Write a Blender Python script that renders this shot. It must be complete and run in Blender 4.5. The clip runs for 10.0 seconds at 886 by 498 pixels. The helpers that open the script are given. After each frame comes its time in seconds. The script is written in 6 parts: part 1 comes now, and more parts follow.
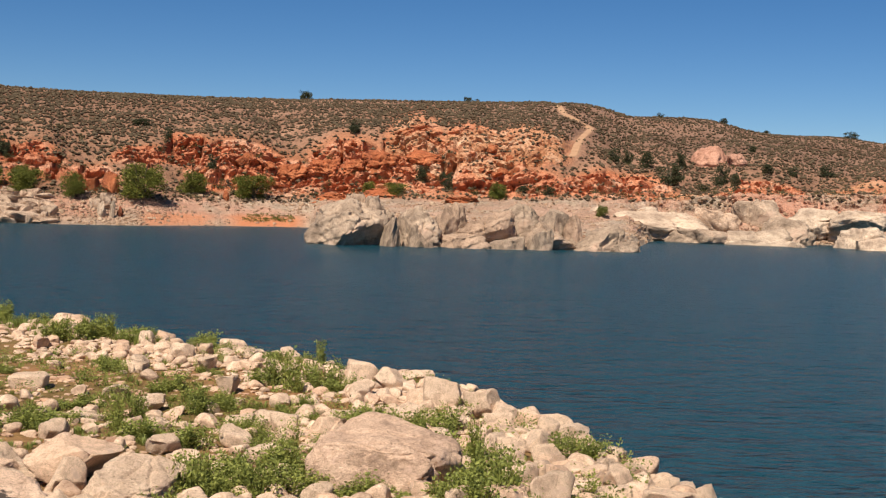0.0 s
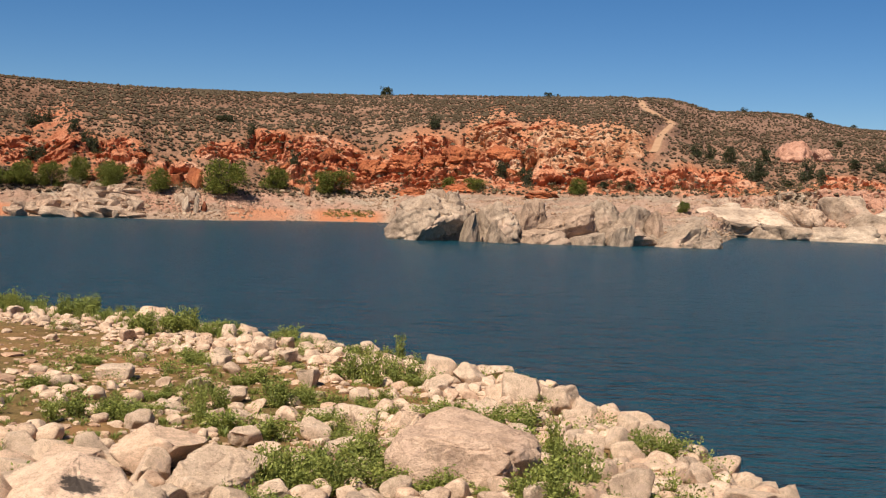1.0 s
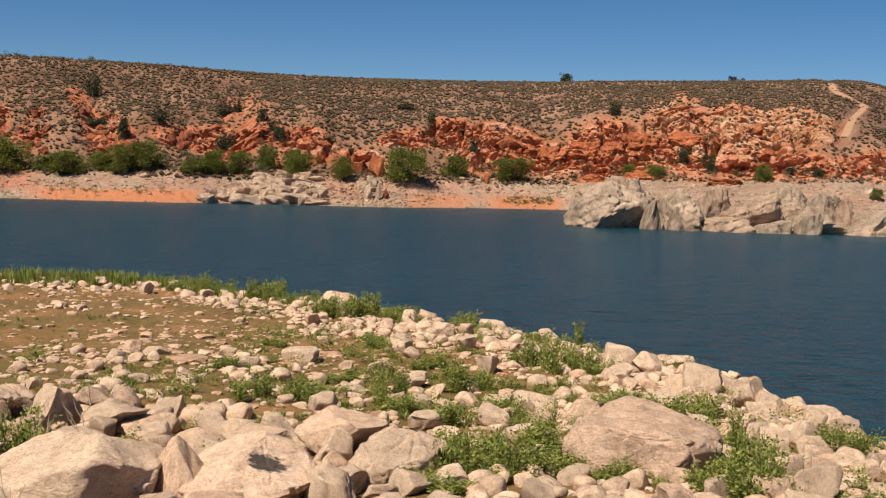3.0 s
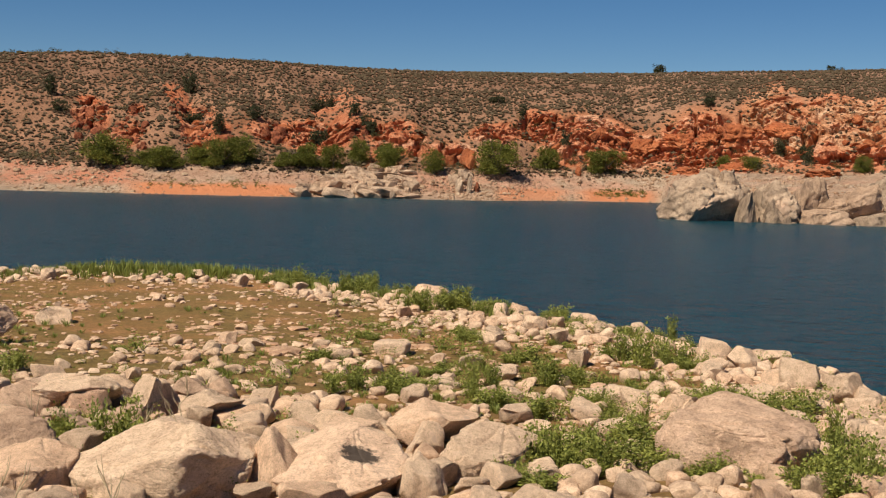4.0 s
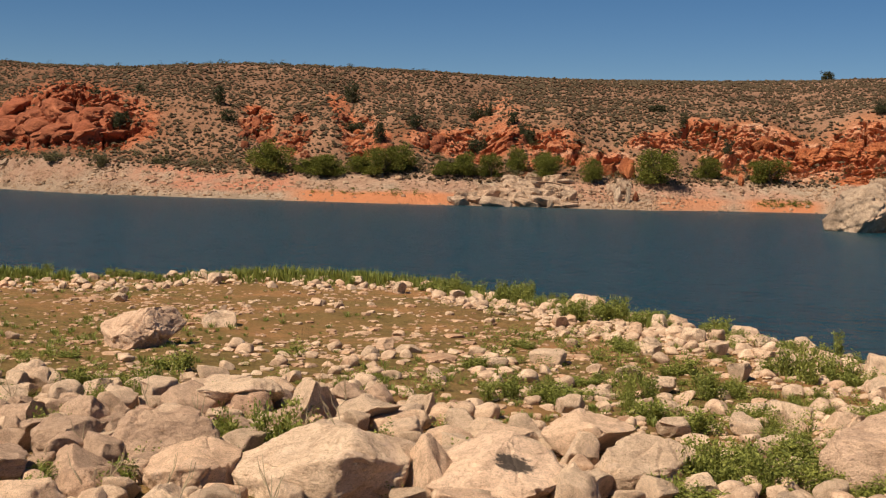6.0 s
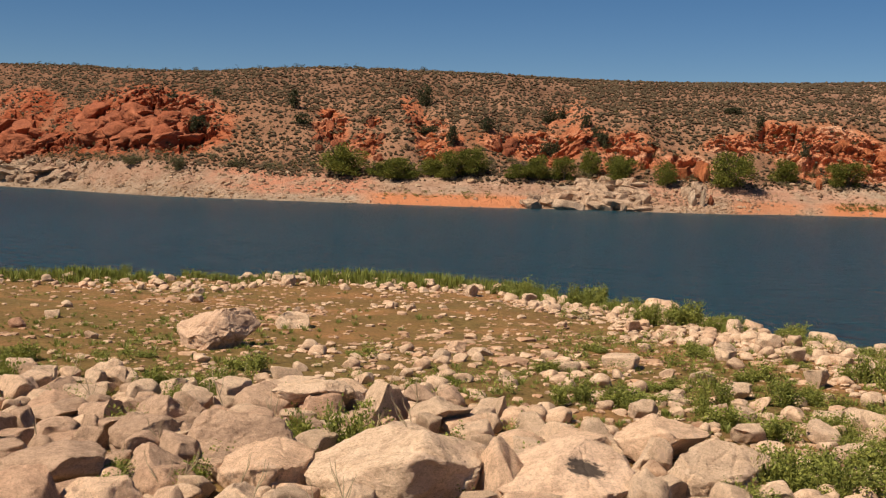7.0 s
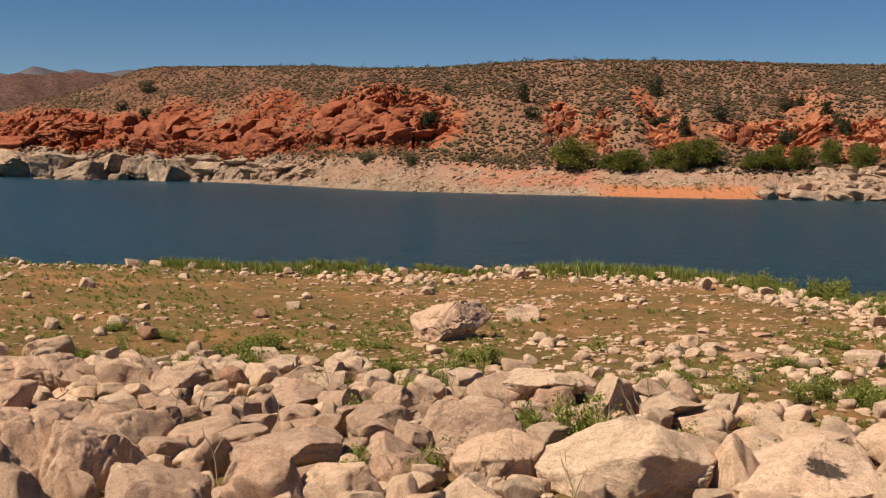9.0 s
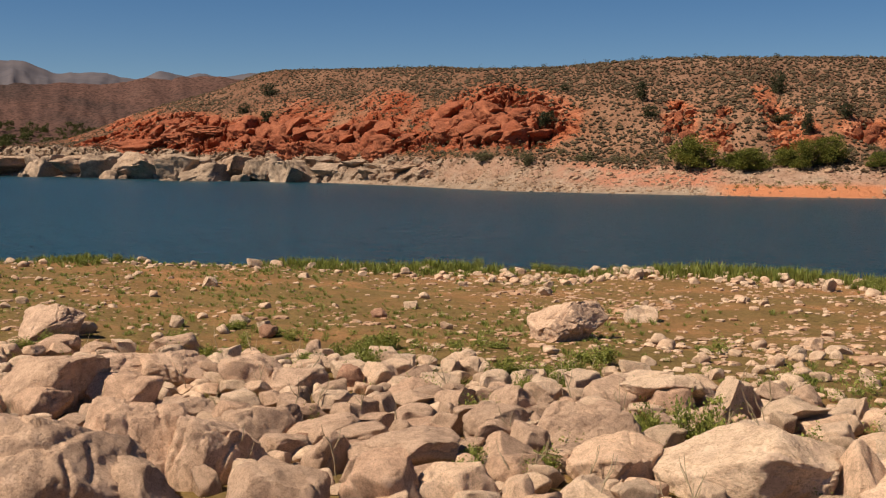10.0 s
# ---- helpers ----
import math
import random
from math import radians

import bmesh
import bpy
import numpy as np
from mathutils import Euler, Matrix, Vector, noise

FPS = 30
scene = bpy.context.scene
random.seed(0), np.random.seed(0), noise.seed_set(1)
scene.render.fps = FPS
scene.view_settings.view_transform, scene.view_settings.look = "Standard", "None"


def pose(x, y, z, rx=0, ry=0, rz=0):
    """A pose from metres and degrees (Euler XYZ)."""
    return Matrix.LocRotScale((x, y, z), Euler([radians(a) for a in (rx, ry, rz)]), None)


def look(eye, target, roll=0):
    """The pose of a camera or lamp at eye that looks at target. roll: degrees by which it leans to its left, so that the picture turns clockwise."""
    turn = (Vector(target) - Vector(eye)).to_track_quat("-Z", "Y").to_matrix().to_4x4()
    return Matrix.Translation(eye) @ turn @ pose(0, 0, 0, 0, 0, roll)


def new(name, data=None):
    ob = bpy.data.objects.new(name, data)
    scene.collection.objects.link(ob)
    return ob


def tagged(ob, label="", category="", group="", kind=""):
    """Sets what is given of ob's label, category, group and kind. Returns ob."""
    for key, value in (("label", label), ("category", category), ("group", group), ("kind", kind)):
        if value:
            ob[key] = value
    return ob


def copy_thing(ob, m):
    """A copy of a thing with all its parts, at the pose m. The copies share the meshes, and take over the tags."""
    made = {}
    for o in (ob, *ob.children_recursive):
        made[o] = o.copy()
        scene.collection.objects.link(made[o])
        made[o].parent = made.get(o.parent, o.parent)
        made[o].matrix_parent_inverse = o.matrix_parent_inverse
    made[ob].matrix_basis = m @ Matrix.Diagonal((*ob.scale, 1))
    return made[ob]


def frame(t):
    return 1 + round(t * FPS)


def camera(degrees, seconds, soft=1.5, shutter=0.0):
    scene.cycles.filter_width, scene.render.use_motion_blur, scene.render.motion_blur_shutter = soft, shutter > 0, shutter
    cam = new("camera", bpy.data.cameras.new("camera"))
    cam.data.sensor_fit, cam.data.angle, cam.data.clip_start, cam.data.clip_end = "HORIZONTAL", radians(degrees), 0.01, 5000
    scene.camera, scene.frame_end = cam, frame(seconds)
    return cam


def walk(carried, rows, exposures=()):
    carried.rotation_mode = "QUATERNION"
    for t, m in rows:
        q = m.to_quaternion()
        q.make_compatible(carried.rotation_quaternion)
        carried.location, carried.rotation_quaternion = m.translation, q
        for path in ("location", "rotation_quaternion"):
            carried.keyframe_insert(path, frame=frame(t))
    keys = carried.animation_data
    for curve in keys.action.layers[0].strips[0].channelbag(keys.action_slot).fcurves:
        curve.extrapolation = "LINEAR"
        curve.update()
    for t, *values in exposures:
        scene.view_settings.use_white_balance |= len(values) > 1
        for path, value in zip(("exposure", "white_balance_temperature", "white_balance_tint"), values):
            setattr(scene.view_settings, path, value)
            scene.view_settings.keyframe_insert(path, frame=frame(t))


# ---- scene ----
# The camera stands on one spot, 3 m above the lake, and turns to its left.
EYE = 3.0
cam = camera(40.03, 10.0, soft=1.2)
ROWS = [
    (0.0, 87.56, -1.64, 0.01), (0.5, 87.48, -1.61, 1.54), (1.0, 87.24, -1.70, 3.76), (1.5, 86.77, -1.68, 6.25),
    (2.0, 86.49, -1.70, 8.45), (2.2, 86.48, -1.67, 9.20), (3.3, 86.27, -1.47, 13.45), (3.5, 86.15, -1.44, 14.37), (4.0, 85.98, -1.22, 16.46), (4.5, 85.99, -1.22, 18.45),
    (5.0, 86.09, -1.33, 20.32), (5.5, 86.17, -1.37, 22.08), (5.7, 86.20, -1.38, 22.82), (6.8, 86.27, -1.43, 26.55), (7.0, 86.29, -1.44, 27.28), (7.5, 86.32, -1.29, 29.07),
    (8.0, 86.27, -0.98, 30.95), (8.5, 86.04, -0.79, 33.85), (9.0, 85.78, -0.50, 38.03), (9.5, 85.75, -0.37, 40.86),
    (10.0, 85.76, -0.16, 43.51),
]
EXPOSURES = [(0.0, 0.62, 6600, 10), (2.0, 0.59, 6600, 10), (4.0, 0.42, 7050, 9), (5.5, 0.38, 7400, 11), (10.0, 0.41, 7300, 13)]
walk(cam, [(t, pose(0, 0, EYE, rx, ry, rz)) for t, rx, ry, rz in ROWS], EXPOSURES)

# ---- light: a high sun on the left, a clear sky ----
SUN_AZ, SUN_EL = 156.0, 53.0
world = bpy.data.worlds.new("world")
scene.world = world
world.use_nodes = True
wn = world.node_tree.nodes
sky = wn.new("ShaderNodeTexSky")
sky.sky_type = "NISHITA"
sky.sun_disc = False
sky.sun_elevation, sky.sun_rotation = radians(SUN_EL), radians(-SUN_AZ)
sky.altitude, sky.air_density, sky.dust_density, sky.ozone_density = 2500, 0.9, 0.05, 4.0
wn["Background"].inputs["Strength"].default_value = 0.052
deeper = wn.new("ShaderNodeHueSaturation")
deeper.inputs["Saturation"].default_value = 1.25
deeper.inputs["Hue"].default_value = 0.502
world.node_tree.links.new(sky.outputs["Color"], deeper.inputs["Color"])
world.node_tree.links.new(deeper.outputs["Color"], wn["Background"].inputs["Color"])
sun_data = bpy.data.lights.new("sun", "SUN")
sun_data.energy, sun_data.angle, sun_data.color = 4.6, radians(0.53), (1.0, 0.92, 0.80)
sun = new("sun", sun_data)
sa, se = radians(SUN_AZ), radians(SUN_EL)
sun_dir = Vector((-math.sin(sa) * math.cos(se), math.cos(sa) * math.cos(se), math.sin(se)))
sun.matrix_world = look(sun_dir * 60, (0, 0, 0))
tagged(sun, kind="structure")
# ---- noise in numpy ----
def hashed(i, j, k, seed):
    h = (i * 374761393 + j * 668265263 + k * 2147483647 + seed * 974634777) & 0xFFFFFFFF
    h = ((h ^ (h >> 13)) * 1274126177) & 0xFFFFFFFF
    h = ((h ^ (h >> 16)) * 2246822519) & 0xFFFFFFFF
    return ((h ^ (h >> 15)) & 0xFFFFFF) / 16777216.0


def value_noise(p, seed=0):
    c = np.floor(p).astype(np.int64)
    w = p - c
    w = w * w * (3 - 2 * w)
    out = 0.0
    for a in (0, 1):
        for b in (0, 1):
            for d in (0, 1):
                k = (w[..., 0] if a else 1 - w[..., 0]) * (w[..., 1] if b else 1 - w[..., 1]) * (w[..., 2] if d else 1 - w[..., 2])
                out = out + k * hashed(c[..., 0] + a, c[..., 1] + b, c[..., 2] + d, seed)
    return out


def fbm(p, octaves=4, seed=0):
    """Fractal noise, about -1 to 1."""
    out, amp = 0.0, 0.5
    for o in range(octaves):
        out = out + amp * (2 * value_noise(p * 2.03 ** o, seed + o) - 1)
        amp *= 0.5
    return out


def cells(p, seed=0):
    """Distance to the nearest cell centre, to the cell's border, and the cell's random number."""
    c = np.floor(p).astype(np.int64)
    f1 = np.full(p.shape[:-1], 9.0)
    f2 = f1.copy()
    ident = np.zeros(p.shape[:-1])
    for a in (-1, 0, 1):
        for b in (-1, 0, 1):
            for d in (-1, 0, 1):
                i, j, k = c[..., 0] + a, c[..., 1] + b, c[..., 2] + d
                q = np.stack([i + hashed(i, j, k, seed), j + hashed(i, j, k, seed + 1), k + hashed(i, j, k, seed + 2)], -1)
                dist = np.sqrt(((q - p) ** 2).sum(-1))
                near = dist < f1
                f2 = np.where(near, f1, np.minimum(f2, dist))
                ident = np.where(near, hashed(i, j, k, seed + 3), ident)
                f1 = np.where(near, dist, f1)
    return f1, f2 - f1, ident


def smooth(a, b, x):
    t = np.clip((x - a) / (b - a), 0, 1)
    return t * t * (3 - 2 * t)


# ---- the land, by its bearing from the camera's spot (degrees, to the left of north) ----
BEARINGS = [-20, -14, -9, -4, 1, 6, 11, 16, 21, 26, 31, 36, 41, 46, 51, 56, 60, 64]
SHORE = [105, 101, 103, 104, 106, 108, 105, 100, 102, 101, 103, 108, 114, 138, 158, 179, 198, 218]
BANK_EL = [0.67, 0.39, 0.0, -0.05, -0.14, -0.24, -0.33, -0.35, -0.40, -0.30, -0.42, -0.19, -0.02, 0.04, 0.15, 0.31, 0.45, 0.43]
BREAK_EL = [2.04, 1.92, 2.19, 3.5, 3.9, 3.2, 2.75, 3.1, 3.15, 3.15, 3.15, 3.15, 3.15, 3.15, 3.0, 1.95, 1.0, 0.5]
RIDGE_AT = [-19.9, -17.8, -15.8, -14.6, -13.8, -12.3, -11.5, -8.5, -7.9, -7.1, -6.3, -5.2, 0.1, 6.6, 12.7, 17.7, 20.8, 25.5, 29.9, 33.1, 36, 38.4, 42.2, 43.5, 46.3, 49.4, 51.2, 52.2, 53, 54, 55.4, 56.6, 58.1, 59.1, 60.6, 62.3, 64]
RIDGE_EL = [2.91, 3.24, 3.26, 3.32, 3.49, 3.9, 3.99, 3.99, 4.19, 4.44, 4.55, 4.58, 4.47, 4.34, 4.33, 4.34, 4.42, 4.6, 4.7, 4.72, 4.54, 4.33, 4.25, 4.35, 4.28, 4.19, 4.15, 3.95, 3.59, 3.2, 2.79, 2.44, 1.91, 1.47, 0.93, 0.69, 0.5]
BREAK_FAR = [1.5, 1.45, 1.35, 1.25, 1.22, 1.2, 1.2, 1.25, 1.28, 1.3, 1.3, 1.28, 1.22, 1.22, 1.22, 1.22, 1.22, 1.22]
RIDGE_FAR = [2.7, 2.5, 2.2, 2.05, 2.0, 1.95, 1.85, 1.75, 1.66, 1.6, 1.52, 1.5, 1.5, 1.5, 1.5, 1.5, 1.45, 1.45]
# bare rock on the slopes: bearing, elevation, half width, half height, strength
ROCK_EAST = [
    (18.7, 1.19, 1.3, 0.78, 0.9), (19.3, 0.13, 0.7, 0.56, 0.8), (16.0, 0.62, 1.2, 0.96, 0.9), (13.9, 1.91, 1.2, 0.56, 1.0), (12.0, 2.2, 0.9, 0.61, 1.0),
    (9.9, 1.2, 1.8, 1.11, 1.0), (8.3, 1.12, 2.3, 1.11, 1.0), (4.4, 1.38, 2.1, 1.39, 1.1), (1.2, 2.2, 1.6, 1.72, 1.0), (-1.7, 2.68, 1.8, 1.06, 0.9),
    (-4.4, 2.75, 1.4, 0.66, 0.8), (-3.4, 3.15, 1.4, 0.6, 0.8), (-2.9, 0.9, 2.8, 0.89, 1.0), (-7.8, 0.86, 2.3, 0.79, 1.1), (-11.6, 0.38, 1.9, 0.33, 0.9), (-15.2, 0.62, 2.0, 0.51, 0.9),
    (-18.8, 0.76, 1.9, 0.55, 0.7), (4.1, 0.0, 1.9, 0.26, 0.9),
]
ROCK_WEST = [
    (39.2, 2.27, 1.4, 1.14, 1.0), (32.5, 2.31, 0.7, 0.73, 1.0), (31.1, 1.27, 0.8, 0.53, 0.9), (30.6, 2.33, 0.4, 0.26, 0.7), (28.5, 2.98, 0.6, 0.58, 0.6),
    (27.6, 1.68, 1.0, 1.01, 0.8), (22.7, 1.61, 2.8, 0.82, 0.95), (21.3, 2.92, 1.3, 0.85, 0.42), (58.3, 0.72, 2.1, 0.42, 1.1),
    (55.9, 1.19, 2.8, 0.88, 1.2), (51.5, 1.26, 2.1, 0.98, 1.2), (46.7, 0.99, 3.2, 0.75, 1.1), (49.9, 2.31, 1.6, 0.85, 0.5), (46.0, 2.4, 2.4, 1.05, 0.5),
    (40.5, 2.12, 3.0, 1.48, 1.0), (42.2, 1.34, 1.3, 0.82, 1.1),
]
# pale peach weathered soil and rock among the red
PEACH_AT = [(1.3, 2.66, 1.6, 1.39, 0.8), (-1.7, 2.81, 1.8, 1.05, 0.8), (-4.4, 2.85, 1.5, 0.75, 1.0), (-3.4, 3.2, 1.5, 0.65, 0.9), (-11.6, 0.41, 1.9, 0.42, 0.9), (-18.8, 0.76, 1.9, 0.55, 1.0), (16.7, 2.68, 1.9, 0.63, 0.5), (-15.2, 0.62, 2.0, 0.51, 0.4)]
EDGE_AT = [-150, -120, -90, -60, -30, -14.5, -12.8, -8.8, -2.8, 0.4, 4.7, 10, 15, 20, 24.3, 31, 38, 46, 55, 63.6, 75, 95, 120, 180, 210]
EDGE_FAR = [50, 14, 6, 5.2, 5.4, 6.3, 7.2, 8.6, 10.5, 11.9, 12.6, 14.2, 15.5, 16.8, 19.0, 19.9, 19.6, 20.4, 21.6, 22.8, 25, 34, 60, 70, 50]
TERRACE = 1.2


def by_bearing(az, values, soft=1.0):
    a = (az + 150) % 360 - 150
    return sum(np.interp(a + o * soft, BEARINGS, values) for o in (-1.5, -0.75, 0, 0.75, 1.5)) / 5


def ridge_line(az):
    a = (az + 150) % 360 - 150
    return sum(np.interp(a + o, RIDGE_AT, RIDGE_EL) for o in (-0.3, 0, 0.3)) / 3


AZ = np.radians(np.concatenate([np.arange(-24, 68, 0.08), np.arange(68, 336, 2.0)]))
FRONT = len(np.arange(-24, 68, 0.08)) - 3
AZ_DEG = np.degrees(AZ)
edge = np.interp((AZ_DEG + 150) % 360 - 150, EDGE_AT, EDGE_FAR)
edge = edge + 0.35 * fbm(np.stack([edge * np.sin(AZ) * 0.7, edge * np.cos(AZ) * 0.7, 0 * AZ], -1), 3, 5)
behind = smooth(80, 120, np.abs((AZ_DEG - 22 + 180) % 360 - 180))
shore0 = by_bearing(AZ_DEG, SHORE)
ragged = fbm(np.stack([shore0 * np.sin(AZ) * 0.12, shore0 * np.cos(AZ) * 0.12, 0 * AZ], -1), 4, 11)
shore0 = shore0 + 1.6 * ragged
# a spit of pale rock runs out towards the viewer
spit = smooth(-10.3, -8.6, AZ_DEG) * (1 - smooth(5.4, 6.3, AZ_DEG))
shore = shore0 - 27.0 * spit
d_bank = shore0 * 1.06 + 2
d_break = shore0 * by_bearing(AZ_DEG, BREAK_FAR)
d_ridge = shore0 * by_bearing(AZ_DEG, RIDGE_FAR)
z_bank = EYE + d_bank * np.tan(np.radians(by_bearing(AZ_DEG, BANK_EL)))
z_break = EYE + d_break * np.tan(np.radians(by_bearing(AZ_DEG, BREAK_EL)))
z_ridge = EYE + d_ridge * np.tan(np.radians(ridge_line(AZ_DEG) - 0.11))

ROWS_OF = (76, 14, 6, 4, 40, 104, 66, 8, 8)
marks = [edge * -0.0006, edge, edge + 2.6, shore - 3, shore, d_bank, d_break, d_ridge, d_ridge * 1.35, 0 * edge + 4800]
radii, zone = [], []
for n, (a, b) in enumerate(zip(marks[:-1], marks[1:])):
    count = ROWS_OF[n]
    for k in range(count):
        radii.append(a + (b - a) * (k / count) ** (2.0 if n == 8 else 1.0))
        zone.append(n + k / count)
radii.append(marks[-1])
zone.append(9.0)
RR = np.array(radii)
ZONE = np.array(zone)[:, None] + 0 * RR
XX, YY = -RR * np.sin(AZ), RR * np.cos(AZ)
AA = AZ_DEG[None, :] + 0 * RR

# the terrace at the viewer's feet and its bank
PP = np.stack([XX, YY, 0 * XX], -1)
rough_near = 0.10 * fbm(PP * 0.45, 3, 21) + 0.03 * fbm(PP * 2.3, 3, 22)
near = TERRACE + rough_near + 0.12 * smooth(10, 5, RR)
drop = np.clip(ZONE - 1, 0, 1)
lip = smooth(0.80, 1.0, ZONE) * 0.03
near = near - lip - drop ** 1.2 * 3.2
lake_bed = -2.0 + 3.4 * behind[None, :] + 0 * RR
# the far shore, cliffs, slope and ridge
u = np.clip(ZONE - 4, 0, 1)
far_bank = z_bank * (0.35 * u + 0.65 * u ** 1.7)
v = np.clip(ZONE - 5, 0, 1)
far_cliff = z_bank + (z_break - z_bank) * (0.75 * v + 0.25 * smooth(0.1, 0.8, v))
w = np.clip(ZONE - 6, 0, 1)
far_slope = z_break + (z_ridge - z_break) * (1 - (1 - w) ** 1.35)
back = np.clip(ZONE - 7, 0, 2)
far_back = z_ridge - (RR - d_ridge) * 0.02 * (back > 0)
far_back = np.where(ZONE >= 8, z_ridge - d_ridge * 0.007 - np.clip(ZONE - 8, 0, 1) * (z_ridge - 2.5), far_back)
HH = np.where(ZONE < 2, near, np.where(ZONE < 3, lake_bed, np.where(ZONE < 4, lake_bed * (4 - ZONE), np.where(ZONE < 5, far_bank, np.where(ZONE < 6, far_cliff, np.where(ZONE < 7, far_slope, far_back))))))
HH = np.where((ZONE >= 1) & (ZONE < 4), HH * (1 - behind) + behind * np.where(ZONE < 2, TERRACE + rough_near, 1.3), HH)

# where bare rock shows, and its boulders, ledges and gullies
PF = np.stack([XX, YY, HH * 1.6], -1)
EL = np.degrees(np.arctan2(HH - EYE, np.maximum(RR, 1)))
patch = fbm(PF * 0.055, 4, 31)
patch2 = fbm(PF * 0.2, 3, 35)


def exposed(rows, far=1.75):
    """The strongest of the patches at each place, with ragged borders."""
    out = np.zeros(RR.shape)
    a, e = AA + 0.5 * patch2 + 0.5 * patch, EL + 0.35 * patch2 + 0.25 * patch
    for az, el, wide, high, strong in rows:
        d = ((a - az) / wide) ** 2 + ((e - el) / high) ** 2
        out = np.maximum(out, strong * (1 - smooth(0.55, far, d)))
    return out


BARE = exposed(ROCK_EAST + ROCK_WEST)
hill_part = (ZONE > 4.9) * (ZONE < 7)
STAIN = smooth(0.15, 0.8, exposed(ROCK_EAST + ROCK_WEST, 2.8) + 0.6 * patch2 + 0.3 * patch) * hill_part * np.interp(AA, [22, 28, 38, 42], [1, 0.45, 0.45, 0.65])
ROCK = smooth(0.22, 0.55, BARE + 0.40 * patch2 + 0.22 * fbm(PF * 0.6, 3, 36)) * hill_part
PEACH = smooth(0.45, 0.95, exposed(PEACH_AT) + 0.9 * patch2 + 0.5 * fbm(PF * 0.7, 3, 37)) * hill_part
in_hill = smooth(4.9, 5.15, ZONE) * (1 - smooth(6.75, 7.0, ZONE))
wob = fbm(PF * 0.22, 3, 41)[..., None] * np.array([0.9, 0.9, 0.5])
c1, b1, i1 = cells(PF * np.array([0.26, 0.26, 0.34]) + wob, 51)
c2, b2, i2 = cells(PF * np.array([0.62, 0.62, 0.8]) + wob * 1.4, 61)
c3, b3, i3 = cells(PF * np.array([1.6, 1.6, 2.0]) + wob * 2.0, 65)
# joints split the rock into blocks, and worn beds into ledges
massive = smooth(38, 43, AA)
crag = (1.1 + 1.0 * massive) * (i1 - 0.5) + (0.6 + 1.1 * massive) * (smooth(0.0, 0.08 + 0.05 * massive, b1) - 0.9) + (0.9 + 0.2 * massive) * (i2 - 0.5) + 0.4 * (smooth(0, 0.10, b2) - 0.9) + (0.45 - 0.25 * massive) * (i3 - 0.5) + 0.2 * (smooth(0, 0.16, b3) - 0.9)
bed = (HH * 0.42 + 0.9 * patch2 + 0.5 * fbm(PF * 0.09, 2, 68)) % 1.0
crag = crag + (0.75 + 0.5 * massive) * (smooth(0.0, 0.22, bed) * (1 - 0.8 * bed) - 0.45)
crag = crag + 0.25 * fbm(PF * np.array([1.3, 1.3, 1.0]), 3, 67) + 0.7 * (np.abs(fbm(PF * 0.45 + wob, 3, 69)) - 0.25)
gully = 1.0 - np.abs(fbm(np.stack([AA * 0.20, HH * 0.03, 0 * AA], -1), 3, 71)) * 2.4
HH = HH - in_hill * 1.5 * np.clip(gully, 0, 1) * smooth(5.0, 5.5, ZONE) * (1 - smooth(6.3, 6.9, ZONE))
HH = HH + in_hill * (0.5 * patch + 0.18 * fbm(PF * 0.5, 3, 81))
# pale ledges and stones below the old waterline
LEDGE = smooth(4.02, 4.3, ZONE) * (1 - smooth(5.0, 5.08, ZONE))
stony = np.interp(AA, [-24, -9.5, -7, 5, 7, 15, 17, 21, 23, 33, 40, 46, 52, 68], [0.7, 0.7, 0.45, 0.3, 0.12, 0.15, 0.35, 0.3, 0.06, 0.1, 0.2, 0.6, 0.9, 0.9])
HH = HH + LEDGE * 0.10 * fbm(PF * 2.2, 3, 83)
# boulders and ledges stand out of the slope, towards the lake and up
OUT = np.maximum(ROCK * in_hill * (0.35 + 0.75 * smooth(0.6, 1.05, BARE)) * (1 - 0.2 * PEACH), LEDGE * stony * 0.75) * crag
cleft = np.clip(1 - np.abs(fbm(np.stack([AA * 0.75 + 0.02 * HH, HH * 0.07, 0 * AA], -1), 3, 77)) * 9, 0, 1)
OUT = OUT - 1.7 * cleft * ROCK * in_hill * smooth(-0.1, 0.25, patch2)
RD = RR - OUT * 0.85
HH = HH + OUT * 0.42 + LEDGE * stony * 0.3
# the spit stays low and sandy behind its boulders
SAND = np.maximum(np.interp(AA, [6.2, 7, 9.4, 10.4, 11.2, 13.6, 14.2, 22, 24, 30, 31.5], [0, 1, 1, 0.1, 0.75, 0.75, 0.1, 0.1, 1, 1, 0]), 0) * (1 - smooth(4.42, 4.62, ZONE + 0.16 * patch2)) * (ZONE > 4)
PINK = np.interp(AA, [-24, -11, -8, 5, 9, 17, 30, 31.5, 36.5, 38.5, 52, 56], [0.6, 0.6, 0.3, 0.3, 0.45, 0.5, 0.2, 0.95, 0.85, 0.35, 0.05, 0]) * smooth(4.1, 4.55, ZONE)
# deeper red leftwards, with the headland's grazing-sun shade put into the colour
DEEP_SHADE = np.interp(AA, [8, 22, 36, 41, 68], [0, 0.35, 0.55, 1, 1])
UPLAND = smooth(5.75, 6.35, ZONE + 0.5 * patch) * np.interp(AA, [-24, -4, 8, 40], [1, 0.9, 0.4, 0.65])
BLEACH = smooth(3.0, 3.9, ZONE) * (1 - smooth(-0.045, 0.03, ZONE - 5.0 + 0.11 * patch2 + 0.05 * patch))


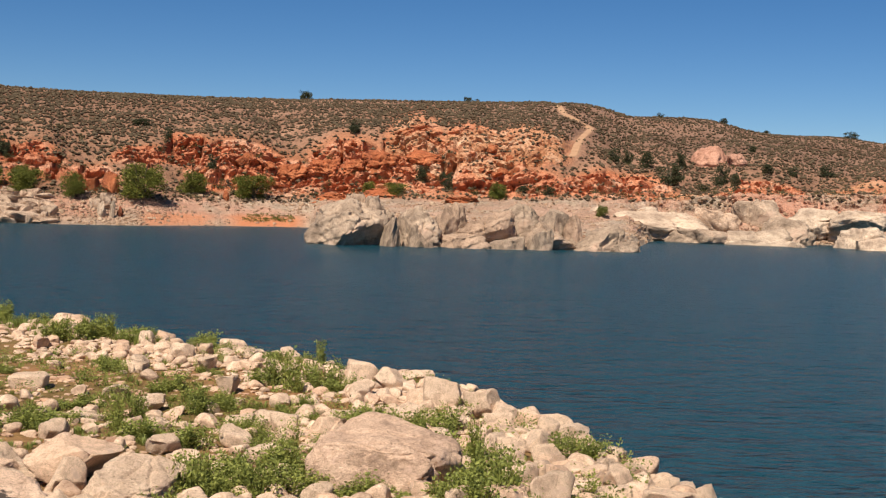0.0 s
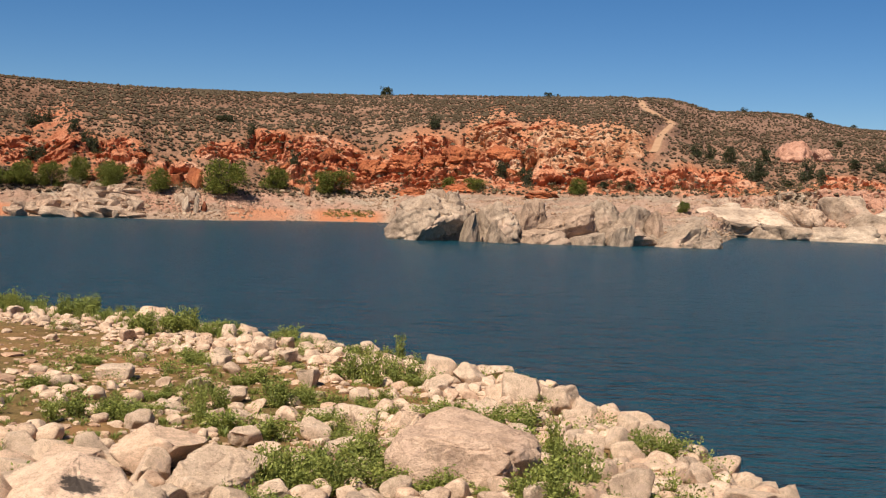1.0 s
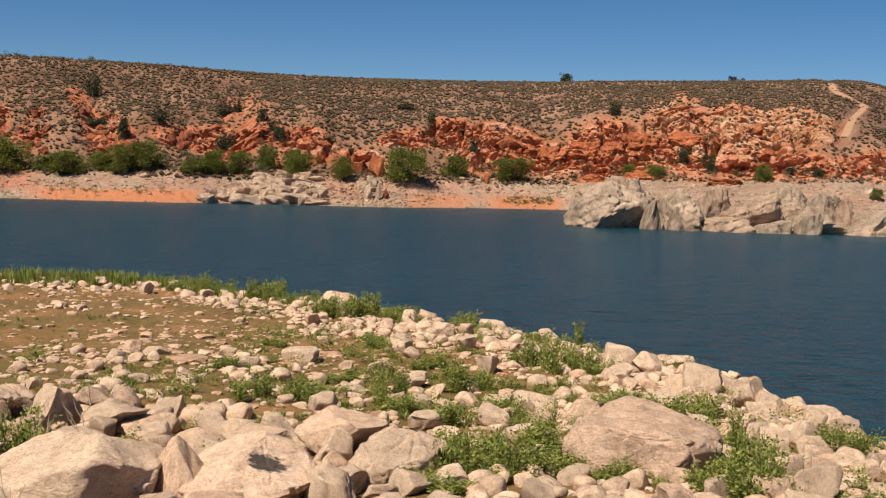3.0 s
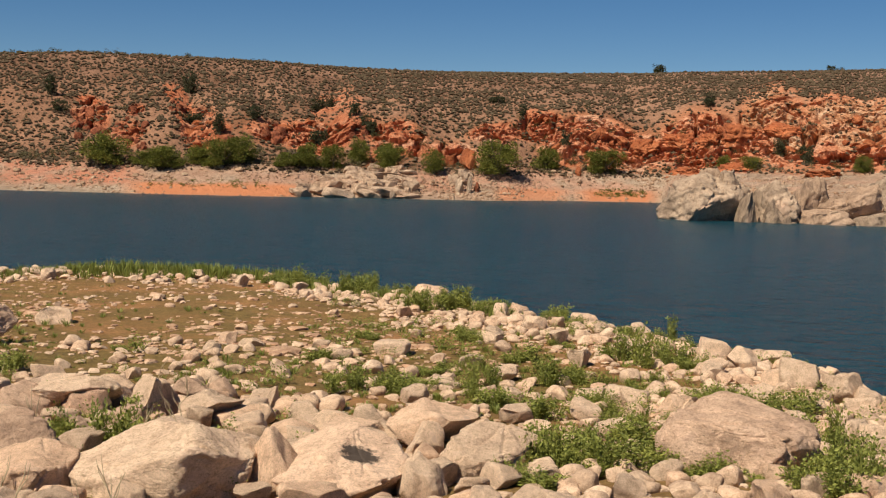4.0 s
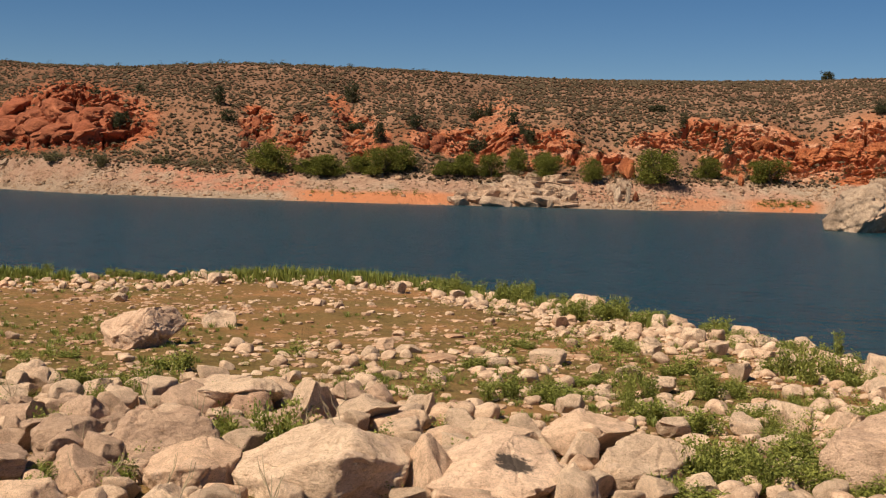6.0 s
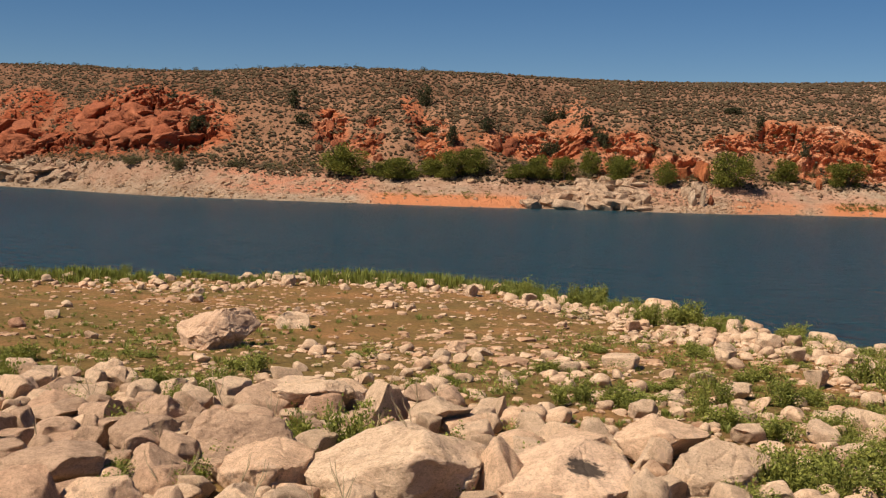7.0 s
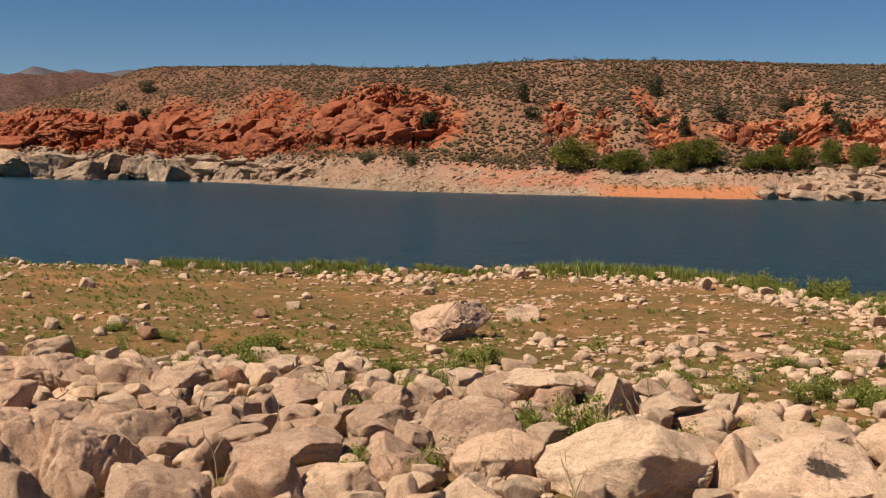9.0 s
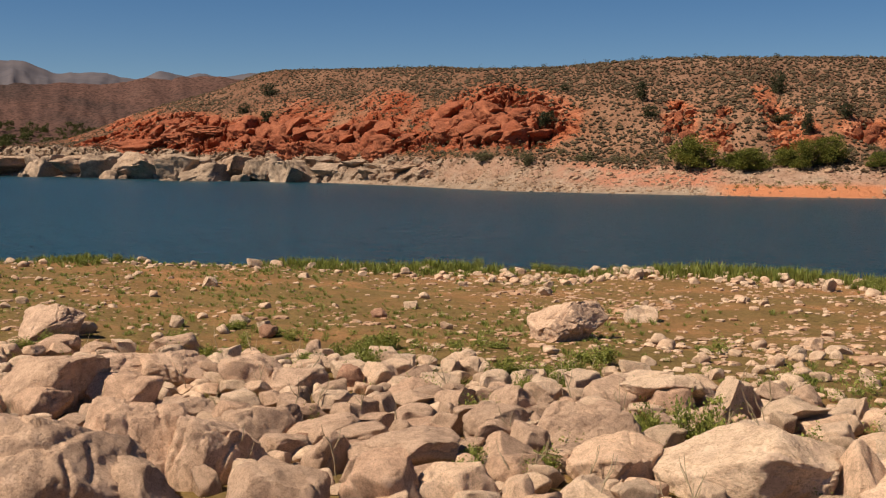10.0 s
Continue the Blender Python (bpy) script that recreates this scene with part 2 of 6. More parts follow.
def ground_z(x, y):
    """The ground's height at a place."""
    az = (math.degrees(math.atan2(-x, y)) + 24) % 360 - 24
    k = min(int(np.searchsorted(AZ_DEG, az)), len(AZ_DEG) - 1)
    r = math.hypot(x, y)
    return float(np.interp(r, RR[:, k], HH[:, k]))


def mask_at(mask, x, y):
    az = (math.degrees(math.atan2(-x, y)) + 24) % 360 - 24
    k = min(int(np.searchsorted(AZ_DEG, az)), len(AZ_DEG) - 1)
    return float(np.interp(math.hypot(x, y), RR[:, k], mask[:, k]))


# the dirt track's bed is cut smooth into the slope
TRACK = [(-5.0, 4.62), (-5.32, 4.27), (-5.67, 3.94), (-6.17, 3.71), (-6.65, 3.49), (-6.81, 3.36), (-6.66, 3.18), (-6.41, 2.95), (-6.21, 2.60), (-6.07, 2.15), (-5.9, 2.02)]


def on_slope(az, el):
    """The first place on the far slope at this bearing and elevation."""
    k = min(int(np.searchsorted(AZ_DEG, az)), FRONT)
    rows = np.nonzero((ZONE[:, k] > 5) & (ZONE[:, k] < 7.2))[0]
    up = np.maximum.accumulate(np.degrees(np.arctan2(HH[rows, k] - EYE, RR[rows, k])))
    r = float(np.interp(el, up, RR[rows, k]))
    return -r * math.sin(radians(az)), r * math.cos(radians(az))


pts = np.array([on_slope(a, e) for a, e in TRACK])
s = np.linspace(0, len(pts) - 1, 160)
cx, cy = np.interp(s, range(len(pts)), pts[:, 0]), np.interp(s, range(len(pts)), pts[:, 1])
for _ in range(4):
    cx[1:-1], cy[1:-1] = (cx[:-2] + cx[1:-1] + cx[2:]) / 3, (cy[:-2] + cy[1:-1] + cy[2:]) / 3
tz = np.array([ground_z(a, b) for a, b in zip(cx, cy)])
for _ in range(30):
    tz[1:-1] = (tz[:-2] + tz[1:-1] + tz[2:]) / 3
close = np.nonzero((AA > -17) & (AA < 0) & (ZONE > 4.9) & (ZONE < 7.2))
gaps = np.hypot(XX[close][:, None] - cx, YY[close][:, None] - cy)
share = smooth(1.6, 0.7, gaps.min(1))
HH[close] = HH[close] * (1 - share) + tz[gaps.argmin(1)] * share
RD[close] = RD[close] * (1 - share) + RR[close] * share
ROCK[close] = ROCK[close] * (1 - share)
# ---- materials ----
def material(name, rough=0.9, spec=0.3):
    m = bpy.data.materials.new(name)
    m.use_nodes = True
    b = m.node_tree.nodes["Principled BSDF"]
    b.inputs["Roughness"].default_value = rough
    b.inputs["Specular IOR Level"].default_value = spec
    return m, m.node_tree, b


def node(tree, kind, **values):
    n = tree.nodes.new(kind)
    for key, value in values.items():
        n.inputs[key.replace("_", " ")].default_value = value
    return n


def noise_of(tree, scale, detail=4.0, rough=0.55, vector=None, stretch=None):
    n = node(tree, "ShaderNodeTexNoise", Scale=scale, Detail=detail, Roughness=rough)
    if vector is None:
        vector = tree.nodes.new("ShaderNodeTexCoord").outputs["Object"]
    if stretch:
        mp = tree.nodes.new("ShaderNodeMapping")
        mp.inputs["Scale"].default_value = stretch
        tree.links.new(vector, mp.inputs["Vector"])
        vector = mp.outputs["Vector"]
    tree.links.new(vector, n.inputs["Vector"])
    return n.outputs["Fac"]


def ramp(tree, fac, stops):
    r = tree.nodes.new("ShaderNodeValToRGB")
    while len(r.color_ramp.elements) < len(stops):
        r.color_ramp.elements.new(0.5)
    for e, (at, c) in zip(r.color_ramp.elements, stops):
        e.position = at
        e.color = (*c, 1) if len(c) == 3 else c
    tree.links.new(fac, r.inputs["Fac"])
    return r.outputs["Color"]


def grey(tree, fac, a, b):
    return ramp(tree, fac, [(a, (0, 0, 0)), (b, (1, 1, 1))])


def mixed_rgb(tree, fac, a, b, mode="MIX"):
    n = tree.nodes.new("ShaderNodeMix")
    n.data_type, n.blend_type = "RGBA", mode
    ins = n.inputs
    for value, socket in ((fac, ins[0]), (a, ins[6]), (b, ins[7])):
        if hasattr(value, "links"):
            tree.links.new(value, socket)
        elif isinstance(value, (int, float)):
            socket.default_value = value
        else:
            socket.default_value = (*value, 1)
    return n.outputs[2]


def bumped(tree, bsdf, fac, strength, distance):
    b = node(tree, "ShaderNodeBump", Strength=strength, Distance=distance)
    tree.links.new(fac, b.inputs["Height"])
    old = bsdf.inputs["Normal"].links
    if old:
        tree.links.new(old[0].from_socket, b.inputs["Normal"])
    tree.links.new(b.outputs["Normal"], bsdf.inputs["Normal"])


def attribute(tree, name):
    n = tree.nodes.new("ShaderNodeAttribute")
    n.attribute_name = name
    return n.outputs["Fac"]


def random_of(tree):
    return tree.nodes.new("ShaderNodeObjectInfo").outputs["Random"]


def island_random(tree):
    return tree.nodes.new("ShaderNodeNewGeometry").outputs["Random Per Island"]


def colour(tree, bsdf, socket):
    tree.links.new(socket, bsdf.inputs["Base Color"])


def stone(name, pale, mid, dark, size=1.0, per="object", bump=0.5, rust=None):
    """Weathered stone: grain, blotches, pits; each stone its own tint."""
    m, t, b = material(name, 0.92, 0.2)
    big = noise_of(t, 2.2 / size, 5, 0.6)
    fine = noise_of(t, 38 / size, 6, 0.7)
    c = ramp(t, big, [(0.32, dark), (0.5, mid), (0.68, pale)])
    rnd = random_of(t) if per == "object" else island_random(t)
    tint = ramp(t, rnd, [(0.0, (0.86, 0.81, 0.76)), (0.3, (0.98, 0.93, 0.88)), (0.7, (1.06, 1.0, 0.94)), (1.0, (1.0, 0.87, 0.79))])
    c = mixed_rgb(t, 1.0, c, tint, "MULTIPLY")
    c = mixed_rgb(t, 0.62, c, ramp(t, fine, [(0.32, (0.55, 0.50, 0.46)), (0.5, (0.95, 0.94, 0.93)), (0.66, (1.14, 1.13, 1.12))]), "MULTIPLY")
    c = mixed_rgb(t, 0.58, c, ramp(t, noise_of(t, 13 / size, 5, 0.7), [(0.30, (0.56, 0.50, 0.46)), (0.48, (0.97, 0.96, 0.95)), (0.66, (1.15, 1.15, 1.15))]), "MULTIPLY")
    pits = noise_of(t, 24 / size, 3, 0.6)
    c = mixed_rgb(t, 0.5, c, ramp(t, pits, [(0.33, (0.42, 0.36, 0.32)), (0.41, (1, 1, 1))]), "MULTIPLY")
    crease = ramp(t, noise_of(t, 3.2 / size, 6, 0.62), [(0.475, (1, 1, 1)), (0.5, (0, 0, 0)), (0.525, (1, 1, 1))])
    c = mixed_rgb(t, 0.5, c, ramp(t, crease, [(0.0, (0.55, 0.49, 0.45)), (0.5, (1, 1, 1))]), "MULTIPLY")
    if rust:
        c = mixed_rgb(t, grey(t, noise_of(t, 1.3 / size, 5, 0.65), 0.56, 0.68), c, rust)
    colour(t, b, c)
    bumped(t, b, noise_of(t, 7 / size, 8, 0.72), bump * 1.0, 0.05 * size)
    bumped(t, b, noise_of(t, 19 / size, 6, 0.75), bump * 0.7, 0.014 * size)
    bumped(t, b, pits, bump * 1.2, 0.012 * size)
    bumped(t, b, fine, bump * 1.2, 0.010 * size)
    bumped(t, b, crease, bump * 0.5, 0.010 * size)
    return m


stone_cream = stone("stone_cream", (0.89, 0.71, 0.55), (0.82, 0.635, 0.48), (0.59, 0.44, 0.33), 1.0, bump=0.5, rust=(0.65, 0.455, 0.335))
stone_spotted = stone("stone_spotted", (0.93, 0.76, 0.61), (0.87, 0.70, 0.55), (0.66, 0.51, 0.395), 1.0)
t = stone_spotted.node_tree
b = t.nodes["Principled BSDF"]
spot = t.nodes.new("ShaderNodeVectorMath")
spot.operation = "DISTANCE"
t.links.new(t.nodes.new("ShaderNodeTexCoord").outputs["Object"], spot.inputs[0])
spot.inputs[1].default_value = (0.32, -0.35, 0.62)
blotch = mixed_rgb(t, 0.62, noise_of(t, 5.5, 5, 0.7), ramp(t, spot.outputs["Value"], [(0.0, (1, 1, 1)), (0.8, (0, 0, 0))]))
lichen = grey(t, blotch, 0.55, 0.60)
colour(t, b, mixed_rgb(t, lichen, b.inputs["Base Color"].links[0].from_socket, (0.10, 0.075, 0.06)))
stone_pebble = stone("stone_pebble", (0.71, 0.56, 0.43), (0.58, 0.44, 0.33), (0.40, 0.29, 0.215), 0.4, "island")
stone_chip = stone("stone_chip", (0.64, 0.47, 0.34), (0.50, 0.34, 0.235), (0.36, 0.22, 0.15), 0.4, "island")
stone_grey = stone("stone_grey", (0.54, 0.435, 0.34), (0.42, 0.33, 0.255), (0.17, 0.128, 0.098), 2.4, bump=1.0, rust=(0.46, 0.31, 0.225))
# pale stone, lightened further for the sun on the tilted shore slabs
stone_slab = stone("stone_slab", (0.67, 0.55, 0.44), (0.55, 0.445, 0.35), (0.24, 0.185, 0.145), 2.4, bump=0.9)
stone_shelf = stone("stone_shelf", (0.64, 0.50, 0.39), (0.53, 0.405, 0.31), (0.24, 0.175, 0.13), 2.0, bump=1.0)
stone_bank = stone("stone_bank", (0.50, 0.40, 0.30), (0.38, 0.27, 0.19), (0.24, 0.16, 0.11), 2.0, "island")
stone_red = stone("stone_red", (0.52, 0.20, 0.095), (0.43, 0.145, 0.065), (0.24, 0.075, 0.04), 5.0, bump=0.8)
stone_deep = stone("stone_deep", (0.42, 0.16, 0.09), (0.33, 0.115, 0.064), (0.18, 0.062, 0.037), 4.0, bump=0.9)
stone_pink = stone("stone_pink", (0.54, 0.33, 0.25), (0.46, 0.265, 0.195), (0.32, 0.18, 0.135), 6.0, bump=0.8)
stone_brown = stone("stone_brown", (0.74, 0.55, 0.42), (0.645, 0.467, 0.352), (0.44, 0.312, 0.235), 1.0, bump=0.5, rust=(0.62, 0.42, 0.31))
stone_rust = stone("stone_rust", (0.60, 0.38, 0.28), (0.50, 0.30, 0.21), (0.38, 0.21, 0.15), 0.6)

# the terrace: reddish sand, gravel, a thin green-brown moss
soil_near, t, b = material("soil_near", 0.95, 0.15)
P = t.nodes.new("ShaderNodeTexCoord").outputs["Object"]
c = ramp(t, noise_of(t, 0.9, 6, 0.6, P), [(0.33, (0.19, 0.106, 0.044)), (0.5, (0.315, 0.16, 0.070)), (0.66, (0.47, 0.222, 0.105))])
moss = grey(t, noise_of(t, 0.42, 6, 0.68, P, (0.6, 1.6, 1)), 0.34, 0.56)
c = mixed_rgb(t, moss, c, ramp(t, noise_of(t, 7, 5, 0.7, P), [(0.3, (0.128, 0.088, 0.031)), (0.7, (0.25, 0.165, 0.063))]))
grit = ramp(t, noise_of(t, 26, 4, 0.75, P), [(0.30, (0.55, 0.52, 0.5)), (0.55, (1, 1, 1)), (0.72, (1.5, 1.45, 1.4))])
c = mixed_rgb(t, 0.8, c, grit, "MULTIPLY")
colour(t, b, c)
bumped(t, b, noise_of(t, 14, 6, 0.75, P), 0.8, 0.05)

# the far side: tan soil, red rock, the pale band below the old waterline, orange sand
hill_mat, t, b = material("hillside", 0.95, 0.12)
P = t.nodes.new("ShaderNodeTexCoord").outputs["Object"]
soil = ramp(t, noise_of(t, 0.09, 6, 0.65, P), [(0.34, (0.26, 0.138, 0.083)), (0.5, (0.36, 0.20, 0.128)), (0.66, (0.47, 0.268, 0.172))])
soil = mixed_rgb(t, 0.6, soil, ramp(t, noise_of(t, 1.8, 5, 0.7, P), [(0.3, (0.55, 0.55, 0.55)), (0.65, (1.15, 1.12, 1.1))]), "MULTIPLY")
red = ramp(t, noise_of(t, 0.16, 8, 0.62, P, (1, 1, 1.8)), [(0.30, (0.36, 0.12, 0.06)), (0.40, (0.54, 0.20, 0.10)), (0.53, (0.64, 0.28, 0.155)), (0.64, (0.70, 0.42, 0.28))])
red = mixed_rgb(t, 0.7, red, ramp(t, noise_of(t, 1.1, 6, 0.75, P, (1, 1, 2.2)), [(0.28, (0.48, 0.42, 0.4)), (0.6, (1.12, 1.1, 1.08))]), "MULTIPLY")
pale = ramp(t, noise_of(t, 0.35, 7, 0.7, P, (1, 1, 2)), [(0.28, (0.245, 0.18, 0.13)), (0.45, (0.43, 0.325, 0.24)), (0.7, (0.575, 0.455, 0.35))])
pale = mixed_rgb(t, 0.75, pale, ramp(t, noise_of(t, 2.6, 5, 0.8, P), [(0.3, (0.50, 0.48, 0.46)), (0.62, (1.15, 1.13, 1.1))]), "MULTIPLY")
pinkish = mixed_rgb(t, attribute(t, "pink"), pale, mixed_rgb(t, grey(t, noise_of(t, 0.22, 5, 0.6, P), 0.44, 0.62), (0.60, 0.25, 0.155), pale))
soil = mixed_rgb(t, attribute(t, "stain"), soil, mixed_rgb(t, 1.0, soil, (1.18, 0.94, 0.80), "MULTIPLY"))
soil = mixed_rgb(t, attribute(t, "upland"), soil, mixed_rgb(t, 1.0, soil, (0.72, 0.75, 0.80), "MULTIPLY"))
# soil, rock and pale band painted darker where the sun only grazes the headland
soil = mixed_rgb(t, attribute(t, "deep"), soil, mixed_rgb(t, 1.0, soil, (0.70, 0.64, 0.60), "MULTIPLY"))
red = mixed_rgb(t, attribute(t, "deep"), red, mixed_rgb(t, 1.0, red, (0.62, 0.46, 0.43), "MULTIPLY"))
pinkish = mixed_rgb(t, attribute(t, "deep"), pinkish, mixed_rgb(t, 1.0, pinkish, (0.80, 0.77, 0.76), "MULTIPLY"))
weathered = ramp(t, noise_of(t, 0.3, 6, 0.65, P), [(0.32, (0.42, 0.18, 0.09)), (0.5, (0.56, 0.28, 0.15)), (0.68, (0.68, 0.44, 0.29))])
red = mixed_rgb(t, attribute(t, "peach"), red, weathered)
c = mixed_rgb(t, attribute(t, "rock"), soil, red)
c = mixed_rgb(t, attribute(t, "bleach"), c, pinkish)
c = mixed_rgb(t, attribute(t, "sand"), c, (0.62, 0.245, 0.12))
colour(t, b, c)
bumped(t, b, noise_of(t, 1.6, 8, 0.72, P), 1.0, 0.5)

# the lake: dark, wind-ruffled
water_mat, t, b = material("lake_water", 0.25, 0.2)
P = t.nodes.new("ShaderNodeTexCoord").outputs["Object"]
b.inputs["IOR"].default_value = 1.33
colour(t, b, ramp(t, noise_of(t, 0.02, 3, 0.5, P), [(0.3, (0.005, 0.043, 0.064)), (0.7, (0.009, 0.056, 0.081))]))
bumped(t, b, noise_of(t, 0.5, 3, 0.6, P, (1, 2.4, 1)), 1.0, 1.2)
bumped(t, b, noise_of(t, 2.2, 4, 0.65, P, (1, 2.0, 1)), 1.0, 0.3)


def foliage(name, dark, light, sheen=0.35, through_light=0.3):
    m, t, b = material(name, 0.6, sheen)
    rnd = island_random(t)
    c = ramp(t, rnd, [(0.0, dark), (1.0, light)])
    c = mixed_rgb(t, 0.35, c, ramp(t, random_of(t), [(0, (0.7, 0.75, 0.7)), (1, (1.2, 1.12, 1.0))]), "MULTIPLY")
    colour(t, b, c)
    # thin leaves let some light through
    thin = t.nodes.new("ShaderNodeBsdfTranslucent")
    both = node(t, "ShaderNodeMixShader", Fac=through_light)
    t.links.new(c, thin.inputs["Color"])
    t.links.new(b.outputs[0], both.inputs[1])
    t.links.new(thin.outputs[0], both.inputs[2])
    t.links.new(both.outputs[0], t.nodes["Material Output"].inputs["Surface"])
    return m


weed_leaf = foliage("weed_leaf", (0.125, 0.15, 0.028), (0.35, 0.37, 0.09))
valley_leaf = foliage("valley_leaf", (0.045, 0.055, 0.018), (0.12, 0.125, 0.045), sheen=0.05)
grass_leaf = foliage("grass_leaf", (0.13, 0.17, 0.03), (0.30, 0.32, 0.08))
willow_leaf = foliage("willow_leaf", (0.07, 0.085, 0.016), (0.22, 0.23, 0.055), sheen=0.08)
brush_leaf = foliage("brush_leaf", (0.085, 0.08, 0.035), (0.20, 0.18, 0.085))
juniper_leaf = foliage("juniper_leaf", (0.028, 0.036, 0.014), (0.075, 0.080, 0.032))
sage_leaf = foliage("sage_leaf", (0.080, 0.058, 0.037), (0.165, 0.122, 0.08), sheen=0.05, through_light=0.3)
dry_stem, t, b = material("dry_stem", 0.85)
colour(t, b, ramp(t, noise_of(t, 20, 3), [(0.3, (0.30, 0.22, 0.13)), (0.7, (0.50, 0.40, 0.26))]))
bark, t, b = material("bark", 0.9)
colour(t, b, ramp(t, noise_of(t, 9, 5), [(0.3, (0.05, 0.04, 0.03)), (0.7, (0.15, 0.115, 0.085))]))
road_mat, t, b = material("dirt_track", 0.95, 0.1)
colour(t, b, ramp(t, noise_of(t, 0.7, 6, 0.7), [(0.3, (0.33, 0.19, 0.11)), (0.7, (0.46, 0.28, 0.17))]))
# the haze before the mountains is painted in as a bluish grey base colour
range_mat, t, b = material("hazed_mountain_range", 0.95, 0.05)
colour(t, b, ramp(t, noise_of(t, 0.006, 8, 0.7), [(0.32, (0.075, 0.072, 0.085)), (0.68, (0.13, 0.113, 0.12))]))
far_mat, t, b = material("far_range", 0.95, 0.05)
colour(t, b, mixed_rgb(t, 0.7, ramp(t, noise_of(t, 0.012, 8, 0.7), [(0.32, (0.060, 0.040, 0.036)), (0.5, (0.105, 0.058, 0.048)), (0.70, (0.145, 0.088, 0.074))]), ramp(t, noise_of(t, 0.6, 3, 0.7), [(0.42, (0.32, 0.36, 0.30)), (0.54, (1.18, 1.12, 1.1))]), "MULTIPLY"))
# ---- ground sheet and lake ----
def mesh_from(name, verts, faces, mats, smooth_faces=True, tags=None, index=None):
    me = bpy.data.meshes.new(name)
    verts, faces = np.asarray(verts, np.float32), np.asarray(faces, np.int32)
    n = faces.shape[1]
    me.vertices.add(len(verts))
    me.vertices.foreach_set("co", verts.ravel())
    me.loops.add(faces.size)
    me.loops.foreach_set("vertex_index", faces.ravel())
    me.polygons.add(len(faces))
    me.polygons.foreach_set("loop_start", np.arange(0, faces.size, n, dtype=np.int32))
    me.polygons.foreach_set("use_smooth", np.full(len(faces), smooth_faces))
    for m in mats:
        me.materials.append(m)
    if index is not None:
        me.polygons.foreach_set("material_index", np.asarray(index, np.int32))
    me.update(calc_edges=True)
    for key, values in (tags or {}).items():
        a = me.attributes.new(key, "FLOAT", "POINT")
        a.data.foreach_set("value", np.asarray(values, np.float32).ravel())
    return me


def grid_faces(rows, cols, wrap):
    a = np.arange(rows * cols).reshape(rows, cols)
    b = np.roll(a, -1, 1) if wrap else a[:, 1:]
    a = a if wrap else a[:, :-1]
    return np.stack([a[:-1], a[1:], b[1:], b[:-1]], -1).reshape(-1, 4)


rows, cols = RR.shape
faces = grid_faces(rows, cols, True)
which = np.repeat((ZONE[:-1, 0] >= 2.4).astype(int), cols)
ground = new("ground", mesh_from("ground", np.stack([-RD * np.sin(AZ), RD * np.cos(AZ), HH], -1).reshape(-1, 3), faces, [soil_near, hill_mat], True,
                                 {"rock": ROCK, "bleach": BLEACH, "sand": SAND, "pink": PINK, "deep": DEEP_SHADE, "upland": UPLAND, "peach": PEACH, "stain": STAIN}, which))
# bare rock keeps its broken facets
level = ROCK + LEDGE * stony
flat_face = np.roll(level, -1, 1)[:-1].ravel() + level[1:].ravel() > 0.9
ground.data.polygons.foreach_set("use_smooth", ~flat_face)
tagged(ground, "sandy terrace, red rock slopes and pale shore round the lake", "ground", kind="structure")

ring = np.radians(np.arange(0, 360, 3))
levels = np.array([4.0, 30, 80, 250, 900, 4700])
wx = -levels[:, None] * np.sin(ring)
wy = levels[:, None] * np.cos(ring)
lake = new("water", mesh_from("water", np.stack([wx, wy, 0 * wx], -1).reshape(-1, 3), grid_faces(len(levels), len(ring), True), [water_mat]))
tagged(lake, "dark blue wind-ruffled lake water", "water", kind="structure")


def distant_range(name, label, far, az0, az1, crest, seed, rough, depth, mat, wavy):
    """A range of hills far off: crest is a list of bearing and elevation pairs."""
    az = np.radians(np.arange(az0, az1, 0.12))
    deg = np.degrees(az)
    el = np.interp(deg, [c[0] for c in crest], [c[1] for c in crest])
    el = el + wavy * fbm(np.stack([deg * 1.1, 0 * deg, 0 * deg], -1), 5, seed + 2)
    top = EYE + far * np.tan(np.radians(el))
    s = np.linspace(0, 1, 46)[:, None]
    r = far - depth * (1 - s) + 0 * az
    x, y = -r * np.sin(az), r * np.cos(az)
    p = np.stack([x, y, 0 * x], -1)
    n = fbm(p * (7.0 / far), 5, seed)
    spurs = 1.4 * np.abs(fbm(np.stack([np.degrees(az) * 1.3 + 0 * s, 2.5 * s + 0 * az, 0 * s * az], -1), 4, seed + 5)) - 0.3
    z = top * s ** 0.9 + rough * 0.5 * spurs * np.minimum(s * 2, 1) * (1 - s ** 2) + rough * n * np.minimum(s * 3, 1) * (1 - 0.75 * s ** 3) + 1.0
    z[0] = -5
    return tagged(new(name, mesh_from(name, np.stack([x, y, z], -1).reshape(-1, 3), grid_faces(len(s), len(az), False)[:, ::-1], [mat])), label, "hills", kind="structure")


distant_range("distant_hill", "brown and red hillside across the valley", 620, 47, 84, [(47, 3.2), (52.5, 3.6), (54, 3.72), (55, 3.68), (57.5, 3.5), (60.2, 3.3), (63.4, 3.15), (70, 3.1), (84, 3.0)], 7, 7, 165, far_mat, 0.16)
distant_range("distant_mountain", "mountain range on the horizon, tinted bluish grey for haze", 2600, 40, 92, [(40, 2.5), (48, 3.6), (51.5, 4.0), (53, 3.85), (54.1, 3.72), (54.8, 3.85), (55.4, 3.74), (56.6, 3.92), (57.6, 3.6), (58.6, 3.78), (59.8, 3.88), (61.2, 3.8), (62.4, 4.22), (63.4, 4.28), (70, 4.8), (92, 4.0)], 9, 40, 1200, range_mat, 0.12)


